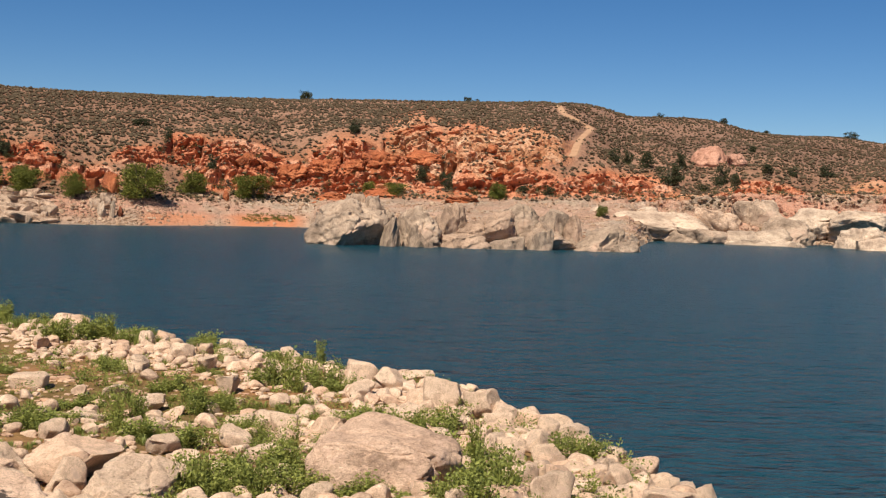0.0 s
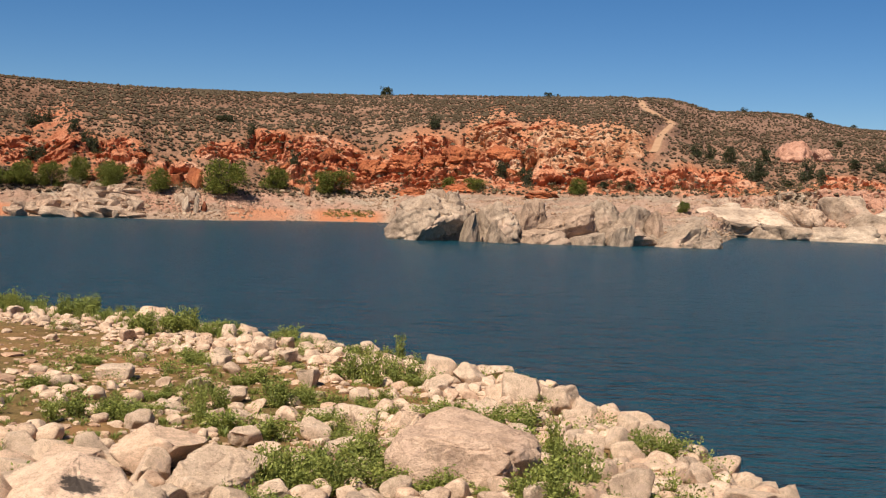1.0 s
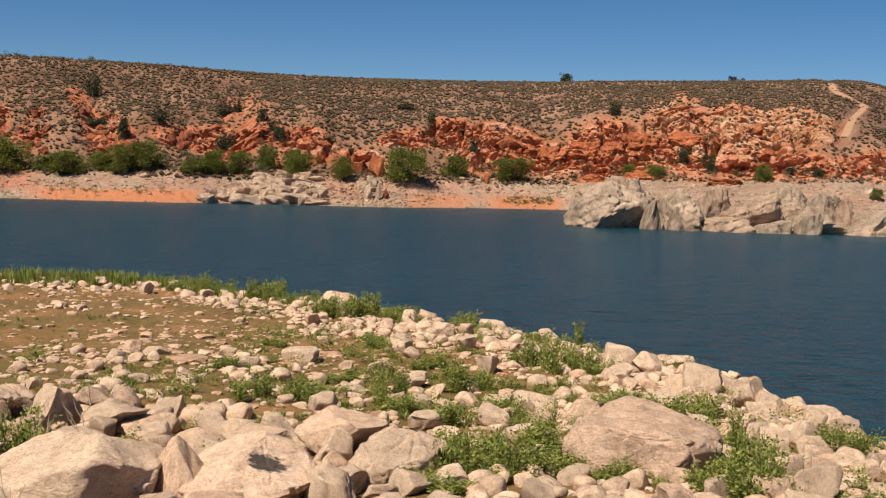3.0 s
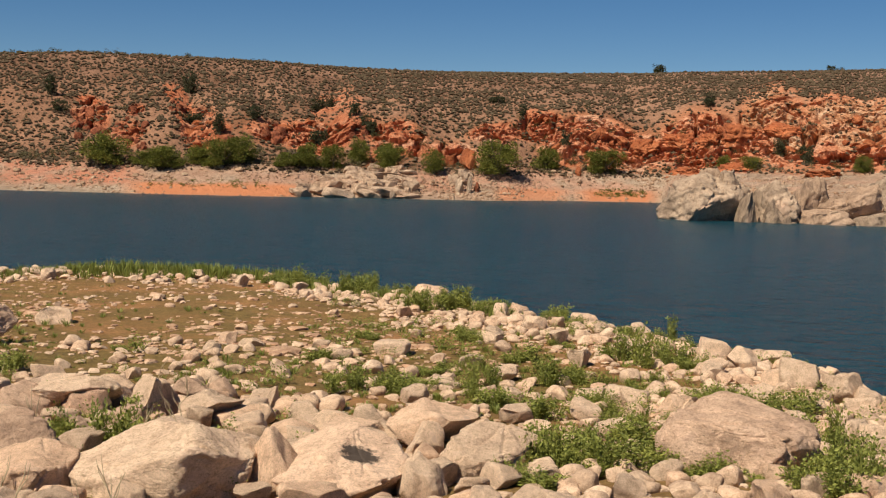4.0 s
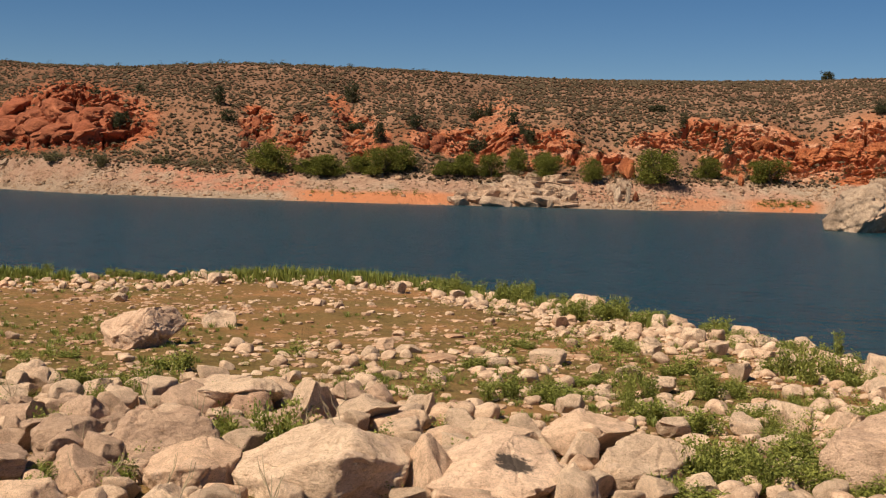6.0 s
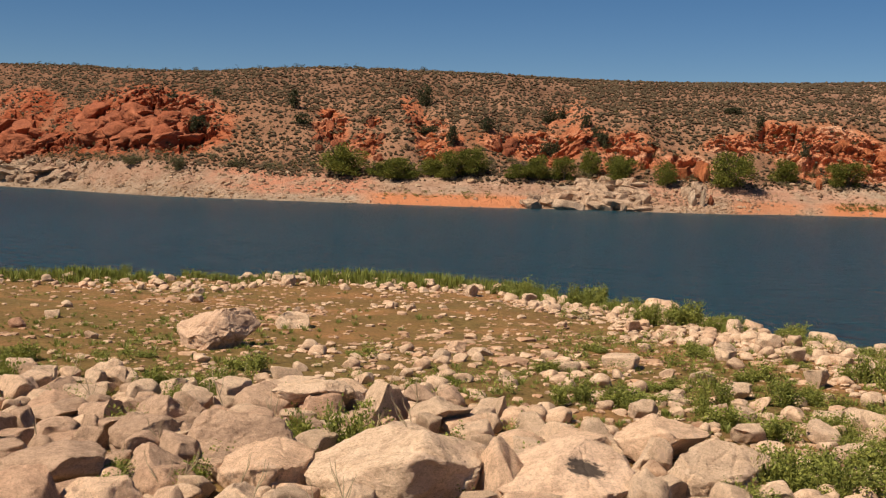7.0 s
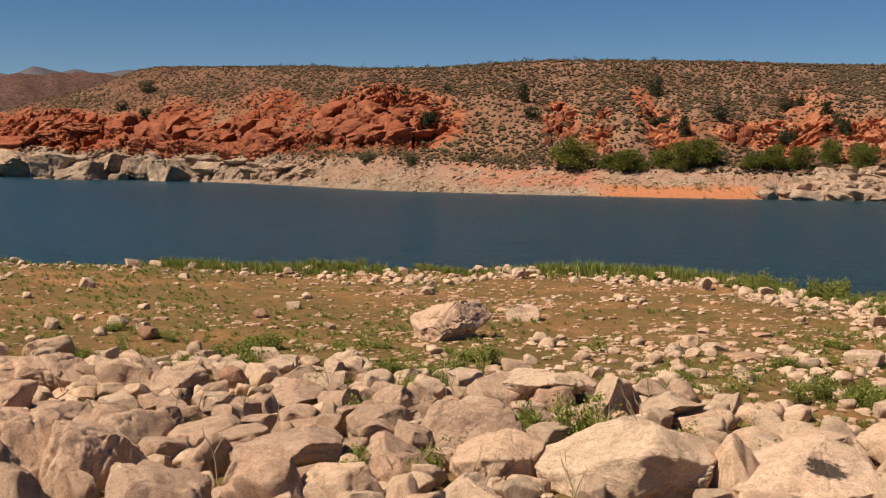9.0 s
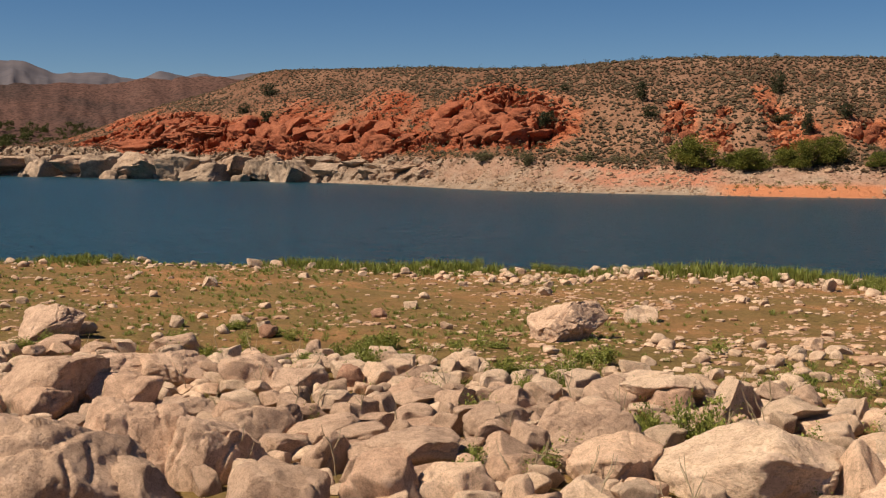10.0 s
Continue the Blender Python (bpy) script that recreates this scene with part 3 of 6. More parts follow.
# ---- kinds of things ----
def ball(sub):
    bm = bmesh.new()
    bmesh.ops.create_icosphere(bm, subdivisions=sub, radius=1)
    co = np.array([v.co[:] for v in bm.verts])
    fa = np.array([[v.index for v in f.verts] for f in bm.faces])
    bm.free()
    return co, fa


BALLS = {k: ball(k) for k in (1, 2, 3, 4, 5, 6)}


def boulder_shape(seed, sub, cuts=7, box=2.6, lump=0.13, sharp=0.9, peak=0.0, cracks=2, scoops=3, grain=0.03, strata=0.0, dip=0.25, undercut=0.0, split=0.055, flat=9.0, edge_wear=0.09, planes=(), warp=0.09, flakes=0.07):
    """A worn boulder in a box from -1 to 1: a rounded block, split along planes, scooped and cracked. peak shifts its top sideways."""
    rng = np.random.default_rng(seed)
    co, fa = BALLS[sub]
    q = Euler(rng.uniform(-0.6, 0.6, 3).tolist()).to_matrix()
    d = co @ np.array(q).T
    v = co / ((np.abs(d) ** box).sum(1) ** (1 / box))[:, None]
    for _ in range(cuts):
        n = rng.normal(size=3) * (1, 1, 0.9)
        n /= np.linalg.norm(n)
        over = v @ n - rng.uniform(0.52, 0.90)
        soft = rng.uniform(0.01, edge_wear)
        over = np.where(over > 4 * soft, over, soft * np.log1p(np.exp(np.clip(over / soft, -30, 30))))
        v = v - np.outer(over * sharp, n)
    for *n, far in planes:
        n = np.array(n) / np.linalg.norm(n)
        over = v @ n - far
        over = np.where(over > 0.1, over, 0.025 * np.log1p(np.exp(np.clip(over / 0.025, -30, 30))))
        v = v - np.outer(over, n)
    level = v[:, 2] + rng.uniform(-0.2, 0.2) * v[:, 0] + rng.uniform(-0.1, 0.3) * v[:, 1]
    v[:, 2] -= 0.9 * np.clip(level - flat, 0, None)
    r = co + rng.uniform(0, 50, 3)
    v = v * (1 + 2 * lump * fbm(r * 1.1, 2, seed))[:, None]
    v = v * (1 + warp * fbm(r * 2.7, 3, seed + 8))[:, None]
    if sub > 3:
        for _ in range(scoops):
            at = v[rng.integers(0, len(v))] * 1.05
            size = rng.uniform(0.45, 0.9)
            inside = np.clip(1 - np.linalg.norm(v - at, axis=1) / size, 0, 1)
            v = v * (1 - 0.13 * smooth(0, 0.8, inside))[:, None]
        bent = 0.10 * fbm(r * 2.2, 3, seed + 4)
        for _ in range(cracks):
            n = rng.normal(size=3) * (1, 1, 0.7)
            n /= np.linalg.norm(n)
            gap = np.abs(v @ n + bent - rng.uniform(-0.5, 0.5))
            ends = smooth(-0.1, 0.35, fbm(r * 1.6, 2, seed + int(rng.integers(40, 90))) + 0.1)
            v = v * (1 - split * smooth(0.055, 0.0, gap) * ends)[:, None]
        if strata:
            along = v[:, 2] + dip * v[:, 0] + 0.22 * fbm(r * 1.7, 3, seed + 5)
            bed = (along * 4.6) % 1.0
            v = v * (1 + strata * (smooth(0, 0.2, bed) * (1 - 0.8 * bed) - 0.5))[:, None]
        # flakes have come off in steps
        _, _, ident = cells(r * 1.9 + 0.35 * fbm(r * 3, 3, seed + 14)[:, None], seed + 13)
        v = v * (1 + flakes * (ident - 0.5))[:, None]
        v = v * (1 + 0.05 * (np.abs(fbm(r * 5.5, 3, seed + 17)) - 0.2))[:, None]
    if sub > 4:
        v = v * (1 + grain * fbm(r * 11, 4, seed + 11))[:, None]
    v[:, 0] += peak * v[:, 2]
    v = v * np.stack([1 - undercut * smooth(0.0, -0.7, v[:, 2])] * 2 + [1 + 0 * v[:, 2]], -1)
    lo, hi = v.min(0), v.max(0)
    return (v - (lo + hi) / 2) / ((hi - lo) / 2), fa


def rock_shape(seed, sub, cuts=10, lump=0.10, sharp=0.93, ledge=0.0, taper=0.12, crack=0.05, undercut=0.0, flat=0.66, grain=0.055):
    """A boulder in a box from -1 to 1: a ball cut by planes, then worn, pitted and cracked."""
    rng = np.random.default_rng(seed)
    co, fa = BALLS[sub]
    v = co.copy()
    for _ in range(cuts):
        n = rng.normal(size=3) * (1, 1, 0.8)
        n /= np.linalg.norm(n)
        d = rng.uniform(0.48, 0.86)
        over = np.clip(v @ n - d, 0, None)
        v = v - np.outer(over * sharp, n)
    # the top is worn flat, a little tilted
    up = np.array([rng.uniform(-0.25, 0.25), rng.uniform(-0.25, 0.25), 1.0])
    v = v - np.outer(np.clip(v @ up - flat, 0, None) * 0.85, (0, 0, 1))
    r = co + rng.uniform(0, 50, 3)
    if sub > 1:
        v = v * (1 + lump * fbm(r * 1.3, 3, seed)[:, None] * 2)
    if sub == 3:
        v = v * (1 + 0.10 * fbm(r * 2.8, 3, seed + 8))[:, None]
    if sub > 3:
        f1, border, ident = cells(r * 1.5, seed)
        v = v * (1 + crack * (smooth(0, 0.10, border) - 1) + 0.06 * (ident - 0.5))[:, None]
        v = v * (1 + 0.07 * fbm(r * 2.8, 4, seed + 9))[:, None]
        # grooves and creases
        v = v * (1 + 0.11 * np.abs(fbm(r * 2.6, 4, seed + 17)))[:, None]
        # hollows weathered into the faces
        f1, border, ident = cells(r * 2.4, seed + 13)
        v = v * (1 - 0.05 * smooth(0.45, 0.1, f1) * (ident > 0.6))[:, None]
    if sub > 4:
        v = v * (1 + grain * fbm(r * 10, 4, seed + 11))[:, None]
    if sub > 3:
        if ledge:
            f1, border, ident = cells(r * (0.7, 0.7, 4.5) + 0.3 * fbm(r * 2, 2, seed + 4)[:, None], seed + 5)
            v = v * (1 + ledge * (smooth(0, 0.2, border) * 0.6 + ident - 1))[:, None]
    v = v * np.stack([1 - taper * (v[:, 2] + 0.5), 1 - taper * (v[:, 2] + 0.5), 1 + 0 * v[:, 2]], -1)
    v = v * np.stack([1 - undercut * smooth(-0.3, -0.75, v[:, 2])] * 2 + [1 + 0 * v[:, 2]], -1)
    lo, hi = v.min(0), v.max(0)
    return (v - (lo + hi) / 2) / ((hi - lo) / 2), fa


def rock_mesh(name, seed, sub, mat, **kw):
    v, f = rock_shape(seed, sub, **kw)
    return mesh_from(name, v, f, [mat], True)


def boulder_mesh(name, seed, sub, mat, **kw):
    v, f = boulder_shape(seed, sub, **kw)
    return mesh_from(name, v, f, [mat], True)


def stand_rock(name, me, x, y, w, h, turn, sink=0.25, deep=0.8, label="", category="rock", group="", tilt=0.0):
    """A boulder w wide whose top is h above the ground, its foot sunk into it."""
    z = max(ground_z(x, y), -0.5 if y > 40 else 0.7)
    ob = new(name, me)
    tall = h * (1 + sink)
    ob.matrix_world = Matrix.Translation((x, y, z - h * sink + tall / 2)) @ Matrix.Rotation(turn, 4, "Z") @ Matrix.Rotation(tilt, 4, "Y") @ Matrix.Diagonal((w / 2, w * deep / 2, tall / 2, 1))
    return tagged(ob, label, category, group)


def facing(x, y, jitter=0.0):
    return math.atan2(-x, y) + jitter


def tube(points, radii, sides=6):
    """A tapered round stem along points."""
    pts = [Vector(p) for p in points]
    verts, faces = [], []
    for i, p in enumerate(pts):
        d = (pts[min(i + 1, len(pts) - 1)] - pts[max(i - 1, 0)]).normalized()
        a = d.orthogonal().normalized()
        b = d.cross(a)
        for k in range(sides):
            w = 2 * math.pi * k / sides
            verts.append(p + (a * math.cos(w) + b * math.sin(w)) * radii[i])
    for i in range(len(pts) - 1):
        for k in range(sides):
            q = i * sides
            faces.append((q + k, q + (k + 1) % sides, q + sides + (k + 1) % sides, q + sides + k))
    return [tuple(v) for v in verts], faces


def joined(pieces):
    verts, faces, base = [], [], 0
    for v, f in pieces:
        verts.append(np.asarray(v, float))
        faces.append(np.asarray(f) + base)
        base += len(v)
    return np.concatenate(verts), np.concatenate(faces)


def leaves_at(rng, at, along, size, narrow=0.45):
    """One folded leaf of two triangles at each place, pointing along."""
    n = len(at)
    along = along / np.linalg.norm(along, axis=1, keepdims=True)
    side = np.cross(along, rng.normal(size=(n, 3)))
    side /= np.linalg.norm(side, axis=1, keepdims=True)
    up = np.cross(side, along)
    s = size * rng.uniform(0.6, 1.3, (n, 1))
    tip = at + along * s
    mid = at + along * s * 0.45
    a = mid + side * s * narrow + up * s * 0.12
    b = mid - side * s * narrow + up * s * 0.12
    v = np.stack([at, a, tip, b], 1).reshape(-1, 3)
    i = np.arange(n)[:, None] * 4
    return v, np.concatenate([i + (0, 1, 2), i + (0, 2, 3)], 1).reshape(-1, 3)


def crown_shape(seed, lobes, count, leaf, squash=0.8, low=0.15):
    """Leaves in many uneven clumps with gaps between them, in a box about 1 wide and 1 high."""
    rng = np.random.default_rng(seed)
    at, along = [], []
    for k in range(lobes):
        ang = rng.uniform(0, 2 * math.pi)
        r = 0.36 * math.sqrt(rng.uniform(0, 1))
        h = low + rng.uniform(0, 1) * (0.88 - low) * (1 - 0.8 * r)
        c = np.array([r * math.cos(ang), r * math.sin(ang), h])
        size = rng.uniform(0.10, 0.21)
        n = int(count / lobes * rng.uniform(0.6, 1.4))
        d = rng.normal(size=(n, 3))
        d /= np.linalg.norm(d, axis=1, keepdims=True)
        rad = size * rng.uniform(0.35, 1.1, (n, 1)) * (1, 1, squash)
        at.append(c + d * rad)
        along.append(d + rng.normal(size=(n, 3)) * 0.5 + (0, 0, 0.35))
    at, along = np.concatenate(at), np.concatenate(along)
    keep = at[:, 2] > 0.02
    return leaves_at(rng, at[keep], along[keep], leaf)


def limb_shape(seed, limbs, lean=0.3, thick=0.035):
    rng = np.random.default_rng(seed)
    parts = [tube([(0, 0, -0.06), (0.01, 0, 0.1), (0.02, 0.01, 0.24), (0.02, 0.02, 0.5)], [thick * 1.3, thick, thick * 0.8, thick * 0.35])]
    for k in range(limbs):
        a = 2 * math.pi * k / limbs + rng.uniform(-0.4, 0.4)
        h0 = rng.uniform(0.02, 0.25)
        r = rng.uniform(0.22, 0.42)
        z = rng.uniform(0.35, 0.85)
        c, s = math.cos(a), math.sin(a)
        parts.append(tube([(0.01, 0, h0), (c * r * 0.45, s * r * 0.45, h0 + (z - h0) * 0.5), (c * r, s * r, z)], [thick * 0.6, thick * 0.4, thick * 0.12], 5))
    return joined(parts)


def tree_kind(name, seed, lobes, count, leaf, leaf_mat, limbs, squash, low, label, category, group):
    """A small tree or bush, 1 m wide and high: trunk with limbs, and crown."""
    base = tagged(new(name), label, category, group)
    v, f = limb_shape(seed, limbs)
    trunk = new("trunk", mesh_from("trunk", v, f, [bark]))
    trunk.parent = base
    v, f = crown_shape(seed + 1, lobes, count, leaf, squash, low)
    crown = new("crown", mesh_from("crown", v, f, [leaf_mat], False))
    crown.parent = base
    return base


def sized(x, y, w, h, turn, sink=0.0):
    return Matrix.Translation((x, y, ground_z(x, y) - sink)) @ Matrix.Rotation(turn, 4, "Z") @ Matrix.Diagonal((w, w, h, 1))


def plant_all(kinds, rows, seed):
    """Stand the kinds in turn at rows of x, y, width, height."""
    rng = random.Random(seed)
    for n, (x, y, w, h) in enumerate(rows):
        proto = kinds[n % len(kinds)]
        made = copy_thing(proto, Matrix.Identity(4))
        made.matrix_world = sized(x, y, w, h, rng.uniform(0, 6.28), 0.05)


def drop_kinds(kinds):
    for k in kinds:
        for o in (*k.children_recursive, k):
            bpy.data.objects.remove(o)


def weed_shape(seed, stems=16, leaves=13, spread=0.5):
    """A leafy weed, 1 wide and 1 high."""
    rng = np.random.default_rng(seed)
    at, along, pieces = [], [], []
    for s in range(stems):
        a = rng.uniform(0, 2 * math.pi)
        out = spread * math.sqrt(rng.uniform(0.02, 1))
        h = rng.uniform(0.45, 1.0) * (1 - 0.45 * out)
        foot = np.array([math.cos(a), math.sin(a), 0]) * out * 0.55
        tip = np.array([math.cos(a) * out, math.sin(a) * out, h])
        pieces.append(tube([foot - (0, 0, 0.1), (foot + tip) / 2 + (0, 0, 0.05), tip], [0.012, 0.009, 0.004], 3))
        for k in range(leaves):
            u = rng.uniform(0.12, 1.0)
            d = rng.normal(size=3)
            d[2] = abs(d[2]) * 0.5 + 0.15
            at.append(foot + (tip - foot) * u + d * 0.05)
            along.append(d)
    return leaves_at(rng, np.array(at), np.array(along), 0.10, 0.31), joined(pieces)


def spread_stuff(name, shapes, places, mat, label, category, smooth_faces=False):
    """Many small pieces joined: places are rows of x, y, z, width, height, turn."""
    rng = np.random.default_rng(len(places))
    out_v, out_f, base = [], [], 0
    pick = rng.integers(0, len(shapes), len(places))
    for k, (v, f) in enumerate(shapes):
        rows = places[pick == k]
        if not len(rows):
            continue
        c, s = np.cos(rows[:, 5])[:, None], np.sin(rows[:, 5])[:, None]
        x = (v[:, 0] * c - v[:, 1] * s) * rows[:, 3:4] + rows[:, 0:1]
        y = (v[:, 0] * s + v[:, 1] * c) * rows[:, 3:4] + rows[:, 1:2]
        z = v[:, 2] * rows[:, 4:5] + rows[:, 2:3]
        out_v.append(np.stack([x, y, z], -1).reshape(-1, 3))
        out_f.append((f[None] + (np.arange(len(rows)) * len(v))[:, None, None]).reshape(-1, 3) + base)
        base += len(rows) * len(v)
    return tagged(new(name, mesh_from(name, np.concatenate(out_v), np.concatenate(out_f), [mat], smooth_faces)), label, category, kind="stuff")


def heights(x, y):
    return np.array([ground_z(a, b) for a, b in zip(x, y)])


# ---- where things stand: x, y, width, height ----
SHORE_ROCKS_A = [
    (-2.30, 6.49, 0.33, 0.16),
    (-2.66, 7.40, 0.25, 0.20), (-0.74, 11.70, 0.30, 0.21), (-0.68, 10.64, 0.23, 0.15), (-0.45, 11.10, 0.25, 0.19),
    (-0.17, 11.87, 0.27, 0.14), (-0.09, 10.33, 0.32, 0.17), (0.04, 10.23, 0.30, 0.24), (0.37, 9.98, 0.33, 0.22),
    (0.48, 9.65, 0.22, 0.13), (0.24, 9.83, 0.13, 0.10), (0.74, 9.58, 0.24, 0.14), (0.96, 9.67, 0.24, 0.19),
    (0.87, 9.40, 0.17, 0.14), (1.02, 9.05, 0.23, 0.16), (-0.06, 8.55, 0.19, 0.13),
]
SHORE_ROCKS_B = [
    (0.49, 7.14, 0.22, 0.14), (0.51, 8.18, 0.19, 0.14), (0.75, 7.91, 0.18, 0.10), (1.11, 8.20, 0.11, 0.09),
    (1.25, 8.35, 0.16, 0.12), (1.30, 7.78, 0.16, 0.11), (1.41, 7.30, 0.15, 0.11), (1.60, 7.11, 0.14, 0.11),
    (-1.87, 10.79, 0.20, 0.16), (-1.28, 9.22, 0.24, 0.16), (-1.15, 9.13, 0.21, 0.15), (-0.80, 8.90, 0.33, 0.15),
    (-2.06, 9.01, 0.16, 0.11), (-2.40, 10.13, 0.22, 0.13), (-1.54, 9.33, 0.22, 0.09), (-2.84, 10.64, 0.23, 0.09),
    (-3.60, 10.64, 0.31, 0.13), (-3.31, 14.60, 0.29, 0.23), (-2.38, 14.03, 0.30, 0.22),
]
SHORE_ROCKS_C = [
    (-1.67, 13.46, 0.25, 0.14), (-4.85, 15.57, 0.60, 0.26), (-0.60, 9.01, 0.13, 0.10), (-1.12, 7.79, 0.25, 0.11),
    (-0.93, 7.13, 0.15, 0.08), (-0.65, 6.66, 0.17, 0.10), (-0.97, 6.77, 0.14, 0.09), (-3.11, 13.65, 0.17, 0.10),
    (-2.75, 12.93, 0.26, 0.15), (-2.95, 11.84, 0.20, 0.10), (-1.90, 12.16, 0.24, 0.10), (-2.75, 8.67, 0.20, 0.14),
    (-2.79, 9.57, 0.27, 0.07),
]
SHORE_ROCKS_D = [
    (-5.32, 6.64, 0.24, 0.18),
    (-7.71, 11.37, 0.35, 0.17), (-4.98, 10.54, 0.22, 0.07),
    (-3.95, 10.22, 0.22, 0.09), (-5.20, 6.85, 0.18, 0.12),
]
SHORE_ROCKS_E = [
    (-2.22, 5.57, 0.17, 0.13), (-3.03, 9.20, 0.13, 0.11), (-11.12, 6.01, 0.56, 0.32),
    (-11.37, 6.53, 0.25, 0.14), (-8.23, 4.40, 0.73, 0.37), (-10.31, 5.63, 0.38, 0.15), (-9.88, 5.85, 0.30, 0.16),
    (-8.50, 5.21, 0.66, 0.25), (-8.33, 5.60, 0.53, 0.26), (-7.57, 5.84, 0.45, 0.26), (-7.14, 5.89, 0.41, 0.18),
    (-7.76, 4.78, 0.45, 0.26), (-7.00, 4.80, 0.34, 0.16), (-7.89, 4.19, 0.35, 0.22),
    (-5.97, 4.64, 0.42, 0.24), (-5.60, 3.56, 0.52, 0.42), (-5.37, 3.89, 0.51, 0.35),
]
SHORE_ROCKS_F = [
    (-5.43, 3.00, 0.79, 0.50), (-5.10, 3.22, 0.32, 0.25), (-5.38, 4.35, 0.27, 0.17), (-4.41, 3.54, 0.40, 0.24),
    (-4.09, 3.96, 0.36, 0.27), (-5.05, 3.84, 0.17, 0.13),
    (-9.71, 6.53, 0.40, 0.17),
]
SHORE_ROCKS_G = [
    (-3.84, 4.81, 0.20, 0.12), (-3.41, 4.57, 0.39, 0.15), (-3.90, 4.22, 0.37, 0.22),
    (-7.71, 3.87, 0.12, 0.10), (-8.09, 5.81, 0.23, 0.17), (-10.15, 7.43, 0.12, 0.09),
    (-9.83, 7.70, 0.14, 0.12), (-10.36, 10.35, 0.16, 0.09), (-16.55, 12.78, 0.25, 0.20), (-15.11, 14.02, 0.24, 0.19),
    (-14.62, 14.22, 0.26, 0.20), (-11.05, 7.47, 0.15, 0.12),
]
SHORE_ROCKS = SHORE_ROCKS_A + SHORE_ROCKS_B + SHORE_ROCKS_C + SHORE_ROCKS_D + SHORE_ROCKS_E + SHORE_ROCKS_F + SHORE_ROCKS_G
# boulders of the heap: x, y, width, height and how the block has broken
HEAP_A = [
    (-5.36, 6.36, 0.34, 0.18, "round"), (-5.18, 6.50, 0.13, 0.13, "cut"), (-4.96, 6.48, 0.19, 0.14, "cut"), (-4.89, 6.86, 0.39, 0.23, "round"),
    (-5.36, 7.90, 0.45, 0.14, "slab"), (-4.64, 7.11, 0.59, 0.26, "arch"), (-4.47, 6.93, 0.35, 0.20, "round"), (-4.12, 7.18, 0.37, 0.28, "prow"),
    (-3.74, 7.31, 0.42, 0.20, "over"), (-4.15, 8.18, 0.15, 0.12, "cut"), (-3.56, 7.32, 0.35, 0.11, "slab"), (-3.58, 7.91, 0.19, 0.16, "prow"),
    (-4.14, 5.59, 0.63, 0.29, "dome"), (-4.07, 5.86, 0.24, 0.10, "slab"), (-3.68, 5.18, 0.51, 0.21, "lens"), (-3.79, 5.69, 0.17, 0.13, "cut"),
    (-3.06, 5.49, 0.94, 0.33, "great"), (-2.51, 5.67, 0.35, 0.33, "fall"), (-3.00, 6.99, 0.35, 0.15, "round"), (-2.63, 7.08, 0.43, 0.15, "flatcut"),
]
HEAP_B = [
    (-2.15, 7.17, 0.55, 0.26, "over"), (-1.65, 6.46, 0.54, 0.26, "round"), (-1.82, 5.91, 0.26, 0.21, "cut"), (-0.30, 7.09, 0.88, 0.36, "bench"),
    (-4.56, 4.51, 0.59, 0.22, "arch"), (-4.88, 4.25, 0.28, 0.24, "round"), (-5.65, 4.89, 0.45, 0.16, "dome"), (-6.05, 4.92, 0.23, 0.21, "round"),
    (-7.25, 6.00, 0.27, 0.12, "round"), (-6.72, 5.55, 0.20, 0.15, "cut"), (-5.90, 5.43, 0.31, 0.17, "prow"), (-6.61, 6.62, 0.38, 0.16, "round"),
    (-6.20, 6.22, 0.38, 0.15, "lens"), (-5.92, 5.95, 0.35, 0.13, "over"), (-5.66, 6.13, 0.34, 0.17, "prow"), (-6.84, 7.41, 0.30, 0.20, "round"),
    (-6.35, 7.19, 0.17, 0.16, "cut"), (-5.46, 5.82, 0.23, 0.14, "cut"), (-4.81, 5.07, 0.31, 0.17, "round"), (-4.78, 5.51, 0.38, 0.20, "arch"),
]
HEAP_C = [
    (-4.58, 5.66, 0.14, 0.16, "cut"), (-4.26, 4.98, 0.40, 0.18, "fall"), (-4.03, 4.79, 0.33, 0.13, "round"), (-8.22, 7.00, 0.18, 0.18, "cut"),
    (-5.35, 4.94, 0.33, 0.11, "slab"), (-5.26, 5.20, 0.20, 0.13, "cut"), (-5.34, 5.43, 0.25, 0.10, "slab"),
]
HEAP = HEAP_A + HEAP_B + HEAP_C
WEEDS_A = [
    (-1.26, 11.23, 0.68, 0.42), (-0.28, 9.05, 0.80, 0.29), (-0.68, 6.92, 0.48, 0.23), (0.22, 6.55, 0.40, 0.33),
    (0.94, 8.20, 0.23, 0.21), (0.68, 6.61, 0.40, 0.12), (-7.08, 16.55, 0.75, 0.33), (-5.70, 15.90, 0.78, 0.35),
    (-4.35, 14.46, 0.70, 0.32), (-3.46, 14.66, 0.42, 0.21), (-3.56, 9.29, 0.28, 0.16), (-3.02, 8.96, 0.26, 0.18),
    (-2.26, 8.81, 0.25, 0.32), (-1.92, 10.17, 0.38, 0.29), (-1.26, 6.73, 0.64, 0.29), (-1.40, 8.79, 0.29, 0.21),
    (-5.46, 15.68, 0.73, 0.32), (-4.21, 14.40, 0.66, 0.35), (-3.54, 14.42, 0.41, 0.21),
]
